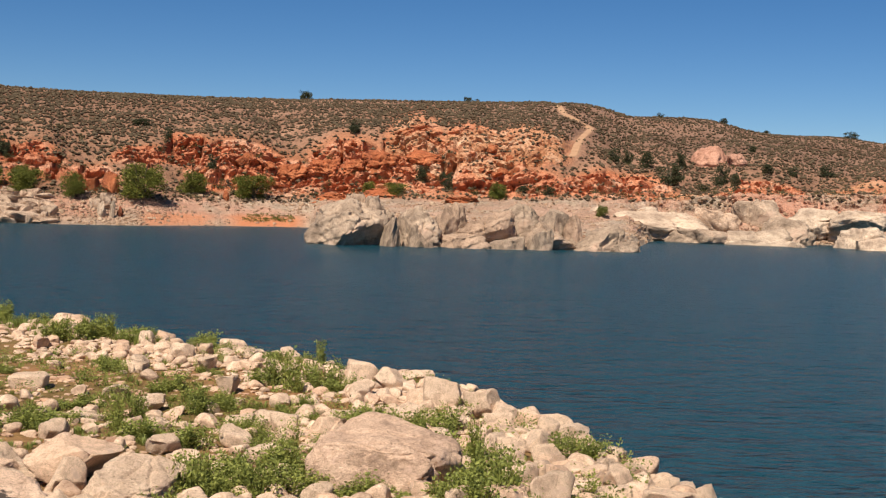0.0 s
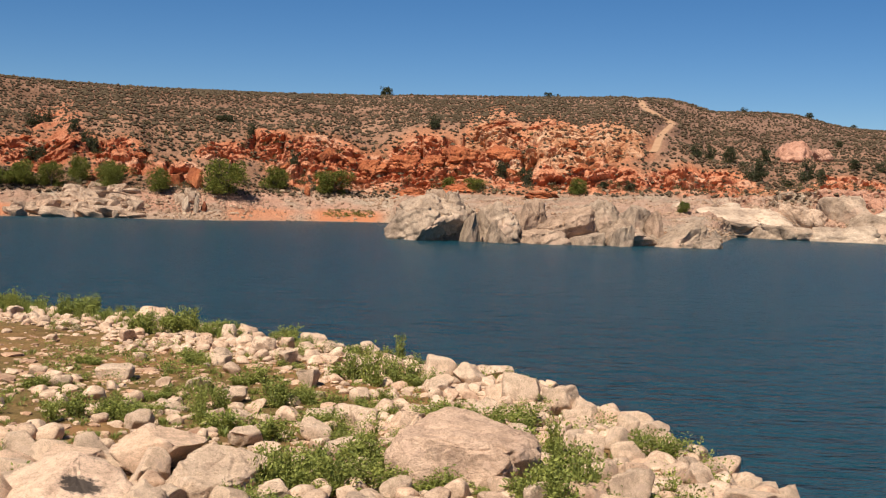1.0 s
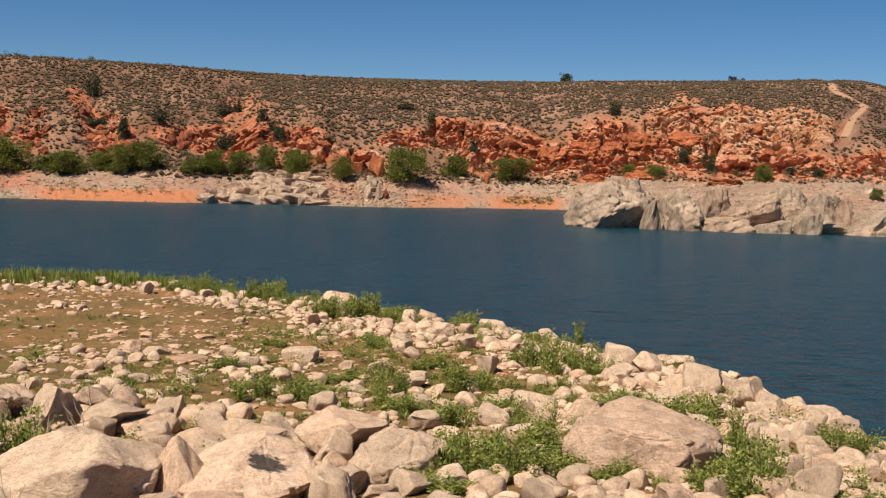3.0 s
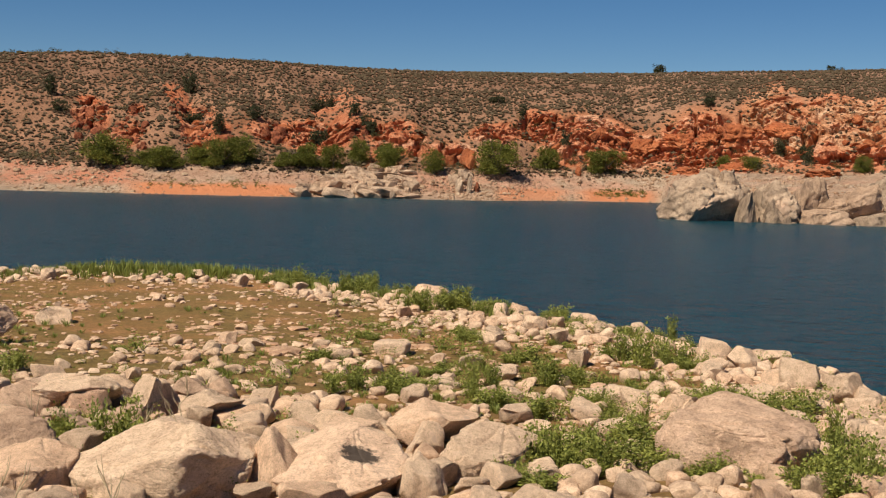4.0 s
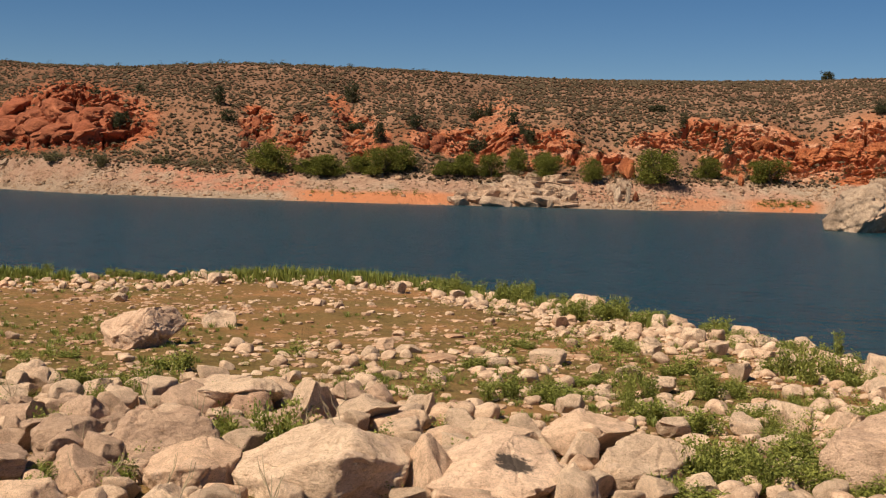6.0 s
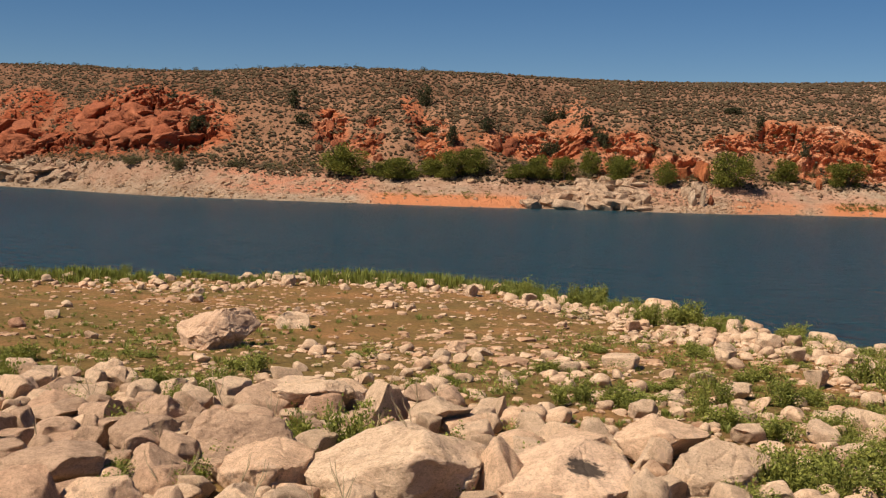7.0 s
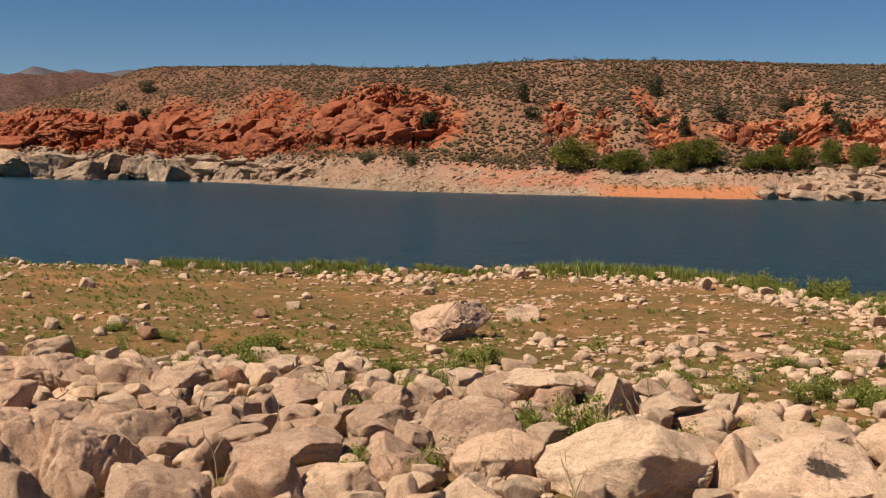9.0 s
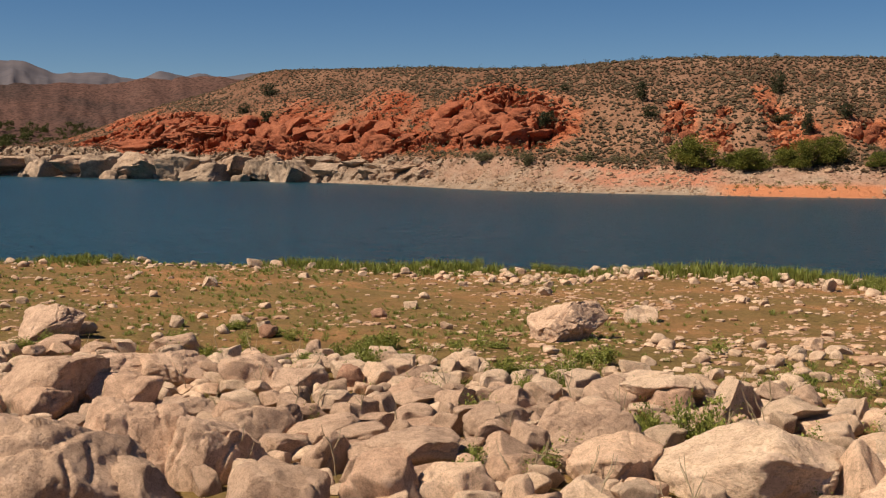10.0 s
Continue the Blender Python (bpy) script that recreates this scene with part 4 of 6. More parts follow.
WEEDS_B = [
    (-2.68, 14.13, 0.47, 0.28), (-1.16, 12.75, 0.56, 0.36), (-1.14, 11.14, 0.44, 0.31), (-0.24, 8.90, 0.62, 0.29),
    (0.22, 6.60, 0.40, 0.32), (0.93, 8.15, 0.26, 0.24), (-2.04, 10.30, 0.27, 0.24), (-2.48, 9.69, 0.28, 0.28),
    (-2.14, 8.59, 0.27, 0.25), (-1.76, 10.10, 0.50, 0.29), (-1.43, 8.94, 0.27, 0.21), (-0.67, 6.87, 0.37, 0.24),
    (-1.22, 6.69, 0.57, 0.27), (-3.04, 9.11, 0.29, 0.19), (-3.00, 10.12, 0.25, 0.14), (-3.27, 11.96, 0.18, 0.14),
    (-1.63, 11.43, 0.33, 0.27), (-1.19, 10.08, 0.31, 0.20), (-1.74, 8.42, 0.25, 0.20),
]
WEEDS_C = [
    (-1.50, 6.84, 0.18, 0.20), (0.69, 6.82, 0.18, 0.10), (-0.85, 11.17, 0.22, 0.16), (-1.79, 12.98, 0.30, 0.15),
    (-0.49, 9.24, 0.26, 0.17), (-0.01, 9.60, 0.27, 0.18), (-1.01, 6.77, 0.25, 0.16), (-0.96, 7.54, 0.21, 0.16),
    (-2.43, 10.98, 0.24, 0.18), (-2.27, 11.99, 0.26, 0.17), (-0.50, 12.41, 0.14, 0.14), (-0.41, 6.79, 0.19, 0.13),
    (-0.21, 6.60, 0.25, 0.11), (-1.42, 7.31, 0.42, 0.21), (-1.10, 6.81, 0.45, 0.22), (-0.81, 7.36, 0.41, 0.24),
    (-1.12, 8.33, 0.31, 0.20), (-0.53, 6.73, 0.38, 0.16), (0.16, 8.00, 0.33, 0.33),
]
WEEDS_D = [
    (0.20, 7.05, 0.20, 0.20), (-3.91, 6.10, 0.38, 0.26), (-3.98, 6.76, 0.24, 0.20), (-5.65, 7.33, 0.30, 0.26),
    (-6.24, 8.50, 0.27, 0.19), (-5.96, 9.95, 0.22, 0.12), (-3.33, 8.74, 0.27, 0.22), (-4.39, 8.76, 0.16, 0.14),
    (-4.13, 11.43, 0.18, 0.18), (-6.53, 16.45, 0.90, 0.31), (-5.62, 15.87, 0.66, 0.33), (-4.31, 14.52, 0.63, 0.28),
    (-3.59, 14.56, 0.42, 0.20), (-2.56, 13.56, 0.42, 0.21), (-7.32, 16.22, 0.41, 0.25), (-2.94, 8.88, 0.22, 0.17),
    (-3.20, 11.82, 0.20, 0.17), (-4.08, 10.05, 0.20, 0.13), (-2.88, 9.26, 0.27, 0.18),
]
WEEDS_E = [
    (-6.11, 7.53, 0.56, 0.23), (-6.28, 7.33, 0.25, 0.22), (-7.23, 6.61, 0.34, 0.27), (-8.25, 7.79, 0.34, 0.22),
    (-6.76, 7.02, 0.13, 0.14), (-7.55, 8.41, 0.50, 0.14), (-6.33, 8.57, 0.30, 0.15), (-4.84, 5.12, 0.10, 0.13),
    (-3.93, 4.86, 0.17, 0.20), (-7.86, 7.04, 0.32, 0.21), (-9.69, 6.56, 0.24, 0.22), (-10.28, 7.70, 0.19, 0.16),
    (-10.57, 5.57, 0.36, 0.23), (-4.07, 4.41, 0.13, 0.21), (-7.93, 6.65, 0.19, 0.14), (-9.09, 6.55, 0.26, 0.16),
    (-9.41, 7.60, 0.22, 0.14), (-7.56, 7.36, 0.29, 0.17), (-18.87, 11.75, 0.41, 0.23),
]
WEEDS_F = [
    (-18.61, 10.87, 0.40, 0.20), (-13.08, 14.94, 0.55, 0.28), (-12.09, 15.39, 0.64, 0.29),
]
WEEDS_G = [
    (-3.82, 6.00, 0.42, 0.36), (-4.12, 6.99, 0.14, 0.19), (-5.56, 6.89, 0.32, 0.20), (-5.55, 7.29, 0.20, 0.19),
    (-1.22, 6.72, 0.37, 0.22), (-0.84, 7.26, 0.26, 0.20), (-0.57, 6.81, 0.24, 0.23), (-1.36, 6.21, 0.32, 0.15),
    (0.21, 7.13, 0.44, 0.32), (0.68, 6.75, 0.39, 0.14), (-4.39, 4.82, 0.16, 0.16), (-7.85, 7.25, 0.25, 0.22),
]
WEEDS = WEEDS_A + WEEDS_B + WEEDS_C + WEEDS_D + WEEDS_E + WEEDS_F + WEEDS_G
WILLOWS_A = [
    (-35.53, 103.58, 3.15, 2.34), (-31.42, 103.49, 2.31, 2.31), (-26.25, 105.53, 4.45, 3.44), (-23.10, 112.04, 2.92, 2.23),
    (-17.72, 113.27, 3.62, 2.56), (4.99, 112.14, 1.88, 1.67), (12.84, 98.21, 1.20, 1.01), (-7.03, 116.94, 1.74, 1.20),
    (-4.52, 115.31, 2.25, 1.39), (-59.70, 95.65, 4.82, 3.04), (-54.06, 96.31, 4.00, 2.16), (-51.47, 97.78, 2.67, 1.75),
    (-49.02, 97.36, 3.24, 2.84), (-47.64, 98.48, 3.15, 2.85), (-43.86, 99.84, 3.04, 1.42), (-42.46, 101.31, 2.65, 2.25),
    (-40.44, 102.14, 2.35, 2.35), (-39.10, 105.06, 2.19, 2.40), (-36.62, 106.16, 2.40, 1.98),
]
WILLOWS_B = [
    (-56.30, 96.24, 2.59, 1.35), (-76.71, 92.60, 2.01, 1.56), (-83.32, 94.19, 2.63, 1.17), (-71.26, 94.99, 2.21, 0.88),
]
WILLOWS = WILLOWS_A + WILLOWS_B
JUNIPERS_A = [
    (-2.20, 118.78, 1.21, 1.66), (0.29, 115.90, 1.40, 2.05), (18.33, 131.48, 1.36, 1.60), (20.22, 134.59, 1.26, 1.64),
    (21.86, 131.29, 1.73, 2.10), (27.07, 138.28, 1.44, 2.09), (22.48, 121.13, 2.40, 2.29), (28.17, 123.38, 1.76, 2.23),
    (27.50, 115.01, 0.99, 1.98), (33.72, 126.53, 1.46, 1.34), (36.81, 128.74, 1.00, 1.12), (43.70, 138.68, 1.76, 1.62),
    (-9.45, 127.20, 1.07, 1.19), (-31.65, 129.08, 1.11, 0.99), (-27.60, 121.86, 0.93, 1.28), (-22.18, 116.56, 1.10, 1.43),
    (-40.25, 111.61, 1.21, 1.54), (39.42, 156.56, 1.20, 0.90), (26.49, 124.00, 1.41, 0.82),
]
JUNIPERS_B = [
    (9.84, 114.38, 1.28, 0.96), (7.39, 113.16, 1.05, 0.84), (-75.14, 110.41, 1.36, 2.48), (-71.29, 106.13, 1.78, 1.31),
    (-65.06, 121.42, 1.92, 2.43), (-53.51, 105.62, 1.32, 2.42), (-51.94, 109.78, 1.35, 1.58), (-49.23, 119.99, 1.69, 1.57),
    (-48.61, 121.65, 1.10, 1.34), (-58.57, 109.97, 2.20, 1.16), (-43.46, 114.90, 1.37, 1.48), (-41.23, 113.01, 1.45, 1.68),
    (-9.46, 127.95, 1.19, 1.31), (-45.40, 110.81, 2.00, 1.67), (-32.42, 128.83, 1.11, 0.86), (-160.23, 126.83, 2.47, 2.28),
    (-156.55, 119.02, 2.19, 1.64), (-148.21, 116.96, 1.93, 1.93), (-81.80, 102.00, 1.94, 1.94),
]
JUNIPERS_C = [
    (-88.28, 113.70, 1.07, 0.94), (-94.31, 113.21, 1.23, 0.82), (-23.50, 206.09, 2.41, 2.12), (3.88, 212.59, 1.58, 1.48),
    (5.26, 212.59, 1.38, 0.99), (39.87, 227.12, 1.71, 1.18), (54.81, 240.61, 1.60, 1.60), (65.01, 247.64, 1.43, 1.19),
    (86.79, 260.79, 3.32, 1.92),
]
JUNIPERS = JUNIPERS_A + JUNIPERS_B + JUNIPERS_C
# x, y, width and the top's height over the lake
SPIT_ROCKS = [
    (-5.75, 73.4, 4.7, 2.72, "hollow"), (-4.3, 75.2, 2.9, 2.95, "round"), (-3.0, 72.3, 1.2, 1.75, "prow"), (-1.6, 74.0, 2.8, 2.42, "dome"),
    (-1.1, 72.7, 1.8, 1.37, "fall"), (0.4, 76.5, 2.2, 2.60, "round"), (1.2, 73.5, 3.4, 0.95, "slab"), (2.9, 75.4, 3.3, 2.27, "arch"),
    (3.7, 73.0, 2.1, 0.78, "slab"), (4.9, 77.5, 2.1, 2.74, "round"), (6.4, 74.5, 3.7, 1.74, "fall"), (7.0, 75.7, 1.7, 2.39, "prow"),
    (9.2, 74.2, 3.3, 1.50, "prow"), (10.9, 73.9, 1.8, 0.65, "slab"), (8.2, 75.5, 1.3, 2.09, "cut"), (-5.0, 76.0, 2.1, 3.01, "round"),
    (5.8, 73.0, 1.5, 1.22, "slab"),
]
SLAB_ROCKS = [
    (18.3, 99.3, 7.7, 2.4), (20.4, 95.9, 5.2, 1.2), (24.7, 94.8, 5.3, 1.3), (26.9, 102.5, 4.6, 3.6), (22.9, 101.4, 3.7, 2.8), (30.4, 100.5, 4.0, 3.0), (33.8, 98.3, 4.7, 2.9),
    (32.1, 92.6, 4.1, 1.7), (16.9, 103.6, 3.3, 2.7), (27.6, 97.2, 3.9, 2.2), (27.6, 91.4, 2.8, 0.45), (13.7, 103.1, 2.8, 2.6), (19.3, 101.2, 3.2, 2.1), (32.3, 89.3, 3.1, 1.0),
]
LAYERED_ROCKS = [
    (-38.89, 95.25, 3.65, 0.91), (-37.48, 97.34, 4.31, 1.08), (-36.13, 96.86, 4.98, 1.25), (-36.13, 99.25, 4.37, 1.09),
    (-35.70, 100.96, 4.43, 1.11), (-33.68, 97.73, 3.99, 1.00), (-37.01, 101.61, 3.49, 0.93), (-35.10, 102.23, 3.49, 0.87),
    (-33.19, 99.88, 2.53, 0.79), (-32.13, 97.34, 2.37, 0.76), (-38.84, 96.73, 3.46, 0.86), (-29.00, 102.74, 1.97, 1.07),
]
CLIFF_ROCKS = [
    (-193.54, 97.02, 8.76, 2.92), (-180.88, 97.53, 6.82, 4.17), (-175.65, 100.02, 5.78, 3.05), (-167.18, 100.49, 6.47, 3.39),
    (-153.47, 99.09, 8.72, 4.48), (-138.25, 95.65, 6.11, 4.12), (-133.20, 95.56, 6.18, 2.93), (-133.42, 100.71, 4.17, 3.23),
    (-128.34, 101.13, 4.67, 3.14), (-120.13, 99.54, 5.32, 3.07), (-120.16, 103.58, 3.30, 1.31), (-114.69, 100.94, 4.23, 1.52),
    (-111.68, 102.24, 3.15, 0.89), (-106.40, 100.84, 2.71, 0.69), (-105.20, 99.02, 3.00, 1.07), (-99.73, 98.32, 2.91, 0.83),
    (-94.13, 96.30, 2.18, 0.64),
]
RED_ROCKS_A = [
    (-169.10, 108.55, 8.95, 2.86), (-163.79, 112.04, 5.86, 2.09), (-157.79, 113.01, 5.99, 1.62), (-148.67, 110.57, 4.02, 3.15),
    (-137.39, 107.44, 3.95, 2.52), (-130.12, 106.95, 4.04, 2.95), (-123.62, 106.83, 4.82, 2.78), (-116.18, 105.88, 4.28, 2.64),
    (-109.15, 103.55, 4.30, 3.08), (-12.01, 121.58, 3.21, 2.08), (-9.09, 121.49, 3.04, 1.73), (-5.77, 121.98, 4.16, 2.21),
    (-15.28, 121.50, 3.95, 1.67), (-2.08, 122.00, 3.38, 1.65), (-10.40, 115.09, 3.73, 1.06), (-5.64, 116.06, 4.28, 1.07),
    (1.82, 110.82, 3.07, 0.89), (-67.16, 104.83, 2.70, 3.02), (-63.40, 106.93, 2.01, 1.57),
]
RED_ROCKS_B = [
    (-60.82, 110.53, 1.40, 1.62), (-63.46, 103.25, 2.13, 0.85), (-60.32, 101.77, 1.59, 1.28), (-48.10, 106.19, 2.26, 1.39),
    (-47.44, 109.89, 1.33, 1.02), (-40.58, 109.60, 1.84, 1.79), (-52.08, 105.12, 1.63, 1.19), (-49.92, 123.53, 1.48, 0.90),
]
RED_ROCKS = RED_ROCKS_A + RED_ROCKS_B
PINK_ROCKS = [
    (32.19, 147.50, 4.18, 2.25), (32.84, 136.16, 2.20, 1.26),
]
SPOT_ROCK = [
    (-2.25, 5.85, 0.70, 0.32),
]
LONE_ROCK = [
    (-7.33, 9.54, 0.70, 0.40),
]
STALKS = [(-4.76, 4.20, 0.22, -0.21), (-7.29, 4.28, 0.24, 0.04), (-5.19, 3.92, 0.21, -0.10), (-4.50, 5.30, 0.23, 0.08), (-3.94, 4.85, 0.17, 0.10), (-7.87, 5.41, 0.20, -0.35), (-7.37, 5.84, 0.17, -0.39), (-6.39, 5.46, 0.20, 0.27), (-7.68, 3.87, 0.20, -0.19), (-5.43, 5.32, 0.18, -0.21)]
RUST_STONES = [
    (-5.63, 4.70, 0.12, 0.09), (-6.91, 6.24, 0.23, 0.19), (-9.58, 7.56, 0.20, 0.13), (-9.98, 9.46, 0.19, 0.11),
    (-4.38, 8.11, 0.07, 0.05),
]


# ---- the far shore: boulders, trees, track, sagebrush ----
# planes along which blocks have split: across, away, up, distance from the middle
BROKEN = dict(
    round=(), cut=(), dome=((0, -0.5, 0.85, 0.78),), slab=((-0.15, 0, 1, 0.35),),
    lens=((0.35, -0.2, 0.9, 0.5), (-0.4, -0.1, 0.9, 0.55)),
    prow=((0.75, -0.5, 0.1, 0.35), (-0.6, -0.3, 0.6, 0.55)),
    over=((0.6, -0.5, -0.62, 0.30), (0.35, -0.1, 0.9, 0.62), (-0.5, -0.3, 0.75, 0.6)),
    arch=((0.25, -0.7, -0.6, 0.45), (-0.35, -0.1, 0.9, 0.62)),
    fall=((0.65, -0.2, 0.7, 0.38), (0.2, -0.75, -0.55, 0.6)),
    great=((-0.45, -0.1, 0.88, 0.48), (0.55, -0.7, -0.1, 0.72), (0, -0.35, 0.92, 0.68)),
    bench=((0.5, -0.1, 0.85, 0.80), (0.05, -0.15, 1, 0.5), (0, -0.9, 0.25, 0.7)),
    hollow=((0.5, -0.6, -0.6, 0.62), (-0.35, -0.2, 0.9, 0.66), (0.3, -0.2, 0.95, 0.7)),
    flatcut=((-0.05, -0.1, 1, 0.45), (0.7, -0.5, 0.3, 0.55)),
)

rng = random.Random(4)


def bedrock(name, me, x, y, w, top, turn, deep, label, group, foot=-0.4):
    """A rock whose top is at a height over the lake and whose foot reaches below the ground or the water."""
    low = min(ground_z(x, y) - 0.3, foot)
    ob = new(name, me)
    ob.matrix_world = Matrix.Translation((x, y, (top + low) / 2)) @ Matrix.Rotation(turn, 4, "Z") @ Matrix.Diagonal((w / 2, w * deep / 2, (top - low) / 2, 1))
    return tagged(ob, label, "boulder", group)


for n, (x, y, w, top, how) in enumerate(SPIT_ROCKS):
    me = boulder_mesh("rock", 1300 + n, 6 if w > 2.5 else 5, stone_grey, cuts=5, box=2.4, lump=0.08, sharp=0.95, edge_wear=0.05, cracks=7, scoops=4, grain=0.03, strata=0.07, dip=-0.25, warp=0.10, flakes=0.11, split=0.12, planes=BROKEN[how])
    bedrock("island_boulder", me, x, y, w * (1.1 if n == 0 else 1.22), top * 1.03, facing(x, y, rng.uniform(-0.12, 0.12)), 0.9, "huge grey weathered boulder rising from the lake", "boulders of the rocky spit", -0.25 if how in ("hollow", "arch") else -0.7)
blocks = [boulder_mesh("rock", 1320 + k, 4, stone_grey, cuts=9, lump=0.08, sharp=0.95) for k in range(8)]
for n, (x, y, w, top, how) in enumerate(SPIT_ROCKS * 2):
    a = facing(x, y)
    along, away = rng.uniform(-0.6, 0.6) * w, rng.uniform(-0.6, 0.5) * w
    size = w * rng.uniform(0.15, 0.34)
    bedrock("island_block", blocks[n % 8], x + math.cos(a) * along - math.sin(a) * away, y + math.sin(a) * along + math.cos(a) * away, size, min(top * 0.5, size * rng.uniform(0.4, 0.8)),
            a + rng.uniform(-1, 1), 0.9, "broken grey block beside the large boulders in the lake", "boulders of the rocky spit")
for n, (x, y, w, top) in enumerate(SLAB_ROCKS):
    me = boulder_mesh("rock", 1340 + n, 5, stone_grey if n in (1, 3, 9) else stone_slab, cuts=9, box=3.2, lump=0.14, sharp=0.9, peak=rng.uniform(-0.5, 0.3), cracks=8, scoops=7, grain=0.03, strata=0.06, dip=-0.35, split=0.14, flat=0.7)
    bedrock("shore_slab", me, x, y, w * 1.15, top, facing(x, y, rng.uniform(-0.2, 0.2)), 0.8, "pale grey rock slab on the far shore", "pale slabs on the far shore")
# a split pale rock and red ones by the willows
for n, (x, y, w, h, mat, label) in enumerate([
        (-28.0, 100.0, 0.8, 1.3, stone_slab, "upright pale rock split by a dark cleft"), (-27.2, 100.2, 0.5, 1.4, stone_slab, "upright pale rock split by a dark cleft"),
        (-26.7, 100.7, 0.6, 0.8, stone_deep, "upright dark rock beside the pale split one"), (-19.9, 111.5, 0.6, 0.9, stone_red, "upright rust-red rock at the foot of the slope"),
        (-28.9, 106.0, 1.5, 1.8, stone_red, "upright rust-red rock at the foot of the slope"), (-30.6, 106.4, 1.3, 1.3, stone_red, "upright rust-red rock at the foot of the slope")]):
    stand_rock("split_rock", boulder_mesh("rock", 1360 + n, 4, mat, cuts=12, box=3.5, lump=0.06, sharp=1.0, cracks=6, split=0.12), x, y, w, h, facing(x, y, 0.2), 0.4, 0.9, label, "rock", "upright rocks on the far shore")
for n, (x, y, w, h) in enumerate(LAYERED_ROCKS):
    for k in range(9):
        me = boulder_mesh("rock", 1400 + 9 * n + k, 4, stone_shelf, cuts=12, box=4.0, lump=0.04, sharp=1.0, edge_wear=0.02, cracks=3, split=0.09, flat=0.45, warp=0.05, flakes=0.12)
        a = facing(x, y)
        along, away = rng.uniform(-0.5, 0.5) * w, rng.uniform(-0.5, 0.5) * w
        stand_rock("shelf_rock", me, x + math.cos(a) * along - math.sin(a) * away, y + math.sin(a) * along + math.cos(a) * away, w * rng.uniform(0.22, 0.6), h * rng.uniform(0.3, 0.9),
                   a + rng.uniform(-0.3, 0.3), 0.5, 0.8, "pinkish grey tilted rock shelf at the waterline", "rock", "tilted rock shelves", rng.uniform(0.05, 0.16))
for n, (x, y, w, h) in enumerate(CLIFF_ROCKS):
    how = ("hollow", "prow", "arch", "round", "fall")[n % 5]
    me = boulder_mesh("rock", 1370 + n, 5, stone_grey, cuts=7, box=3.4, lump=0.08, sharp=0.97, edge_wear=0.04, cracks=9, scoops=4, grain=0.03, strata=0.06, dip=0.1, split=0.14, flat=0.55, warp=0.10, flakes=0.11, planes=BROKEN[how])
    stand_rock("cliff_boulder", me, x, y, w * 1.35, h, facing(x, y, rng.uniform(-0.3, 0.3)), 0.25 if how in ("hollow", "arch") else 0.7, 0.8,
               "bleached grey boulder at the foot of the red cliff", "boulder", "bleached boulders under the cliff")
for n, (x, y, w, h) in enumerate(CLIFF_ROCKS * 4):
    a = facing(x, y)
    along, away = rng.uniform(-0.75, 0.75) * w, rng.uniform(-0.5, 0.1) * w
    size = w * rng.uniform(0.18, 0.42)
    stand_rock("cliff_block", blocks[n % 8], x + math.cos(a) * along - math.sin(a) * away, y + math.sin(a) * along + math.cos(a) * away, size, size * rng.uniform(0.4, 0.8),
               a + rng.uniform(-1, 1), 0.5, 0.9, "broken bleached block at the foot of the red cliff", "boulder", "bleached boulders under the cliff")
for n, (x, y, w, h) in enumerate(RED_ROCKS[:17]):
    me = rock_mesh("rock", 400 + n, 5, stone_deep if x < -60 else stone_red, cuts=11, lump=0.2, ledge=0.14, crack=0.18, taper=0.03, grain=0.1)
    stand_rock("red_boulder", me, x, y, w * 1.1, h * 0.6, facing(x, y, rng.uniform(-0.4, 0.4)), 1.4, 0.9,
               "rust-red sandstone boulder on the cliff slope", "boulder", "red boulders on the cliff")
broken = [rock_mesh("rock", 410 + k, 3, stone_deep, cuts=12, lump=0.12, sharp=0.97, taper=0.03) for k in range(8)]
for n, (x, y, w, h) in enumerate(RED_ROCKS[17:]):
    for k in range(9):
        s = w * rng.uniform(0.22, 0.5)
        a, r = facing(x, y), math.hypot(x, y)
        along, away = rng.uniform(-0.55, 0.55) * w, rng.uniform(-1.6, 1.6) * w
        stand_rock("red_boulder", broken[(n + k) % 8], x + math.cos(a) * along - math.sin(a) * away, y + math.sin(a) * along + math.cos(a) * away, s, s * rng.uniform(0.45, 0.75),
                   rng.uniform(0, 6.28), 0.8, 0.9, "broken dark red sandstone block on the slope", "boulder", "red boulders on the cliff")
# rounded blocks stand out of the red cliffs
cliff_kinds = {mat: [boulder_mesh("rock", 1500 + k, 4, mat, cuts=8, box=2.8, lump=0.08, sharp=0.95, edge_wear=0.06, cracks=5, scoops=3, split=0.12, warp=0.10, flakes=0.15, strata=0.08, peak=rng.uniform(-0.2, 0.3), planes=BROKEN[("round", "over", "prow", "arch", "cut")[k % 5]]) for k in range(10)] for mat in (stone_deep, stone_red)}
for az0, az1, el0, el1, wide, mat, tries in ((39, 58, 0.7, 2.3, 2.5, stone_deep, 130), (-7, 13, 0.8, 2.4, 0.9, stone_red, 45), (17, 38, 0.8, 2.2, 0.9, stone_red, 40)):
    for n in range(tries):
        x, y = on_slope(rng.uniform(az0, az1), rng.uniform(el0, el1))[:2]
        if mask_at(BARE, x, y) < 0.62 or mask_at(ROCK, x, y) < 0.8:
            continue
        size = wide * rng.uniform(0.6, 1.7)
        stand_rock("red_boulder", cliff_kinds[mat][n % 10], x, y, size, size * rng.uniform(0.2, 0.45), facing(x, y, rng.uniform(-0.6, 0.6)), 1.2, 1.1,
                   "rust-red sandstone boulder on the cliff slope", "boulder", "red boulders on the cliff")
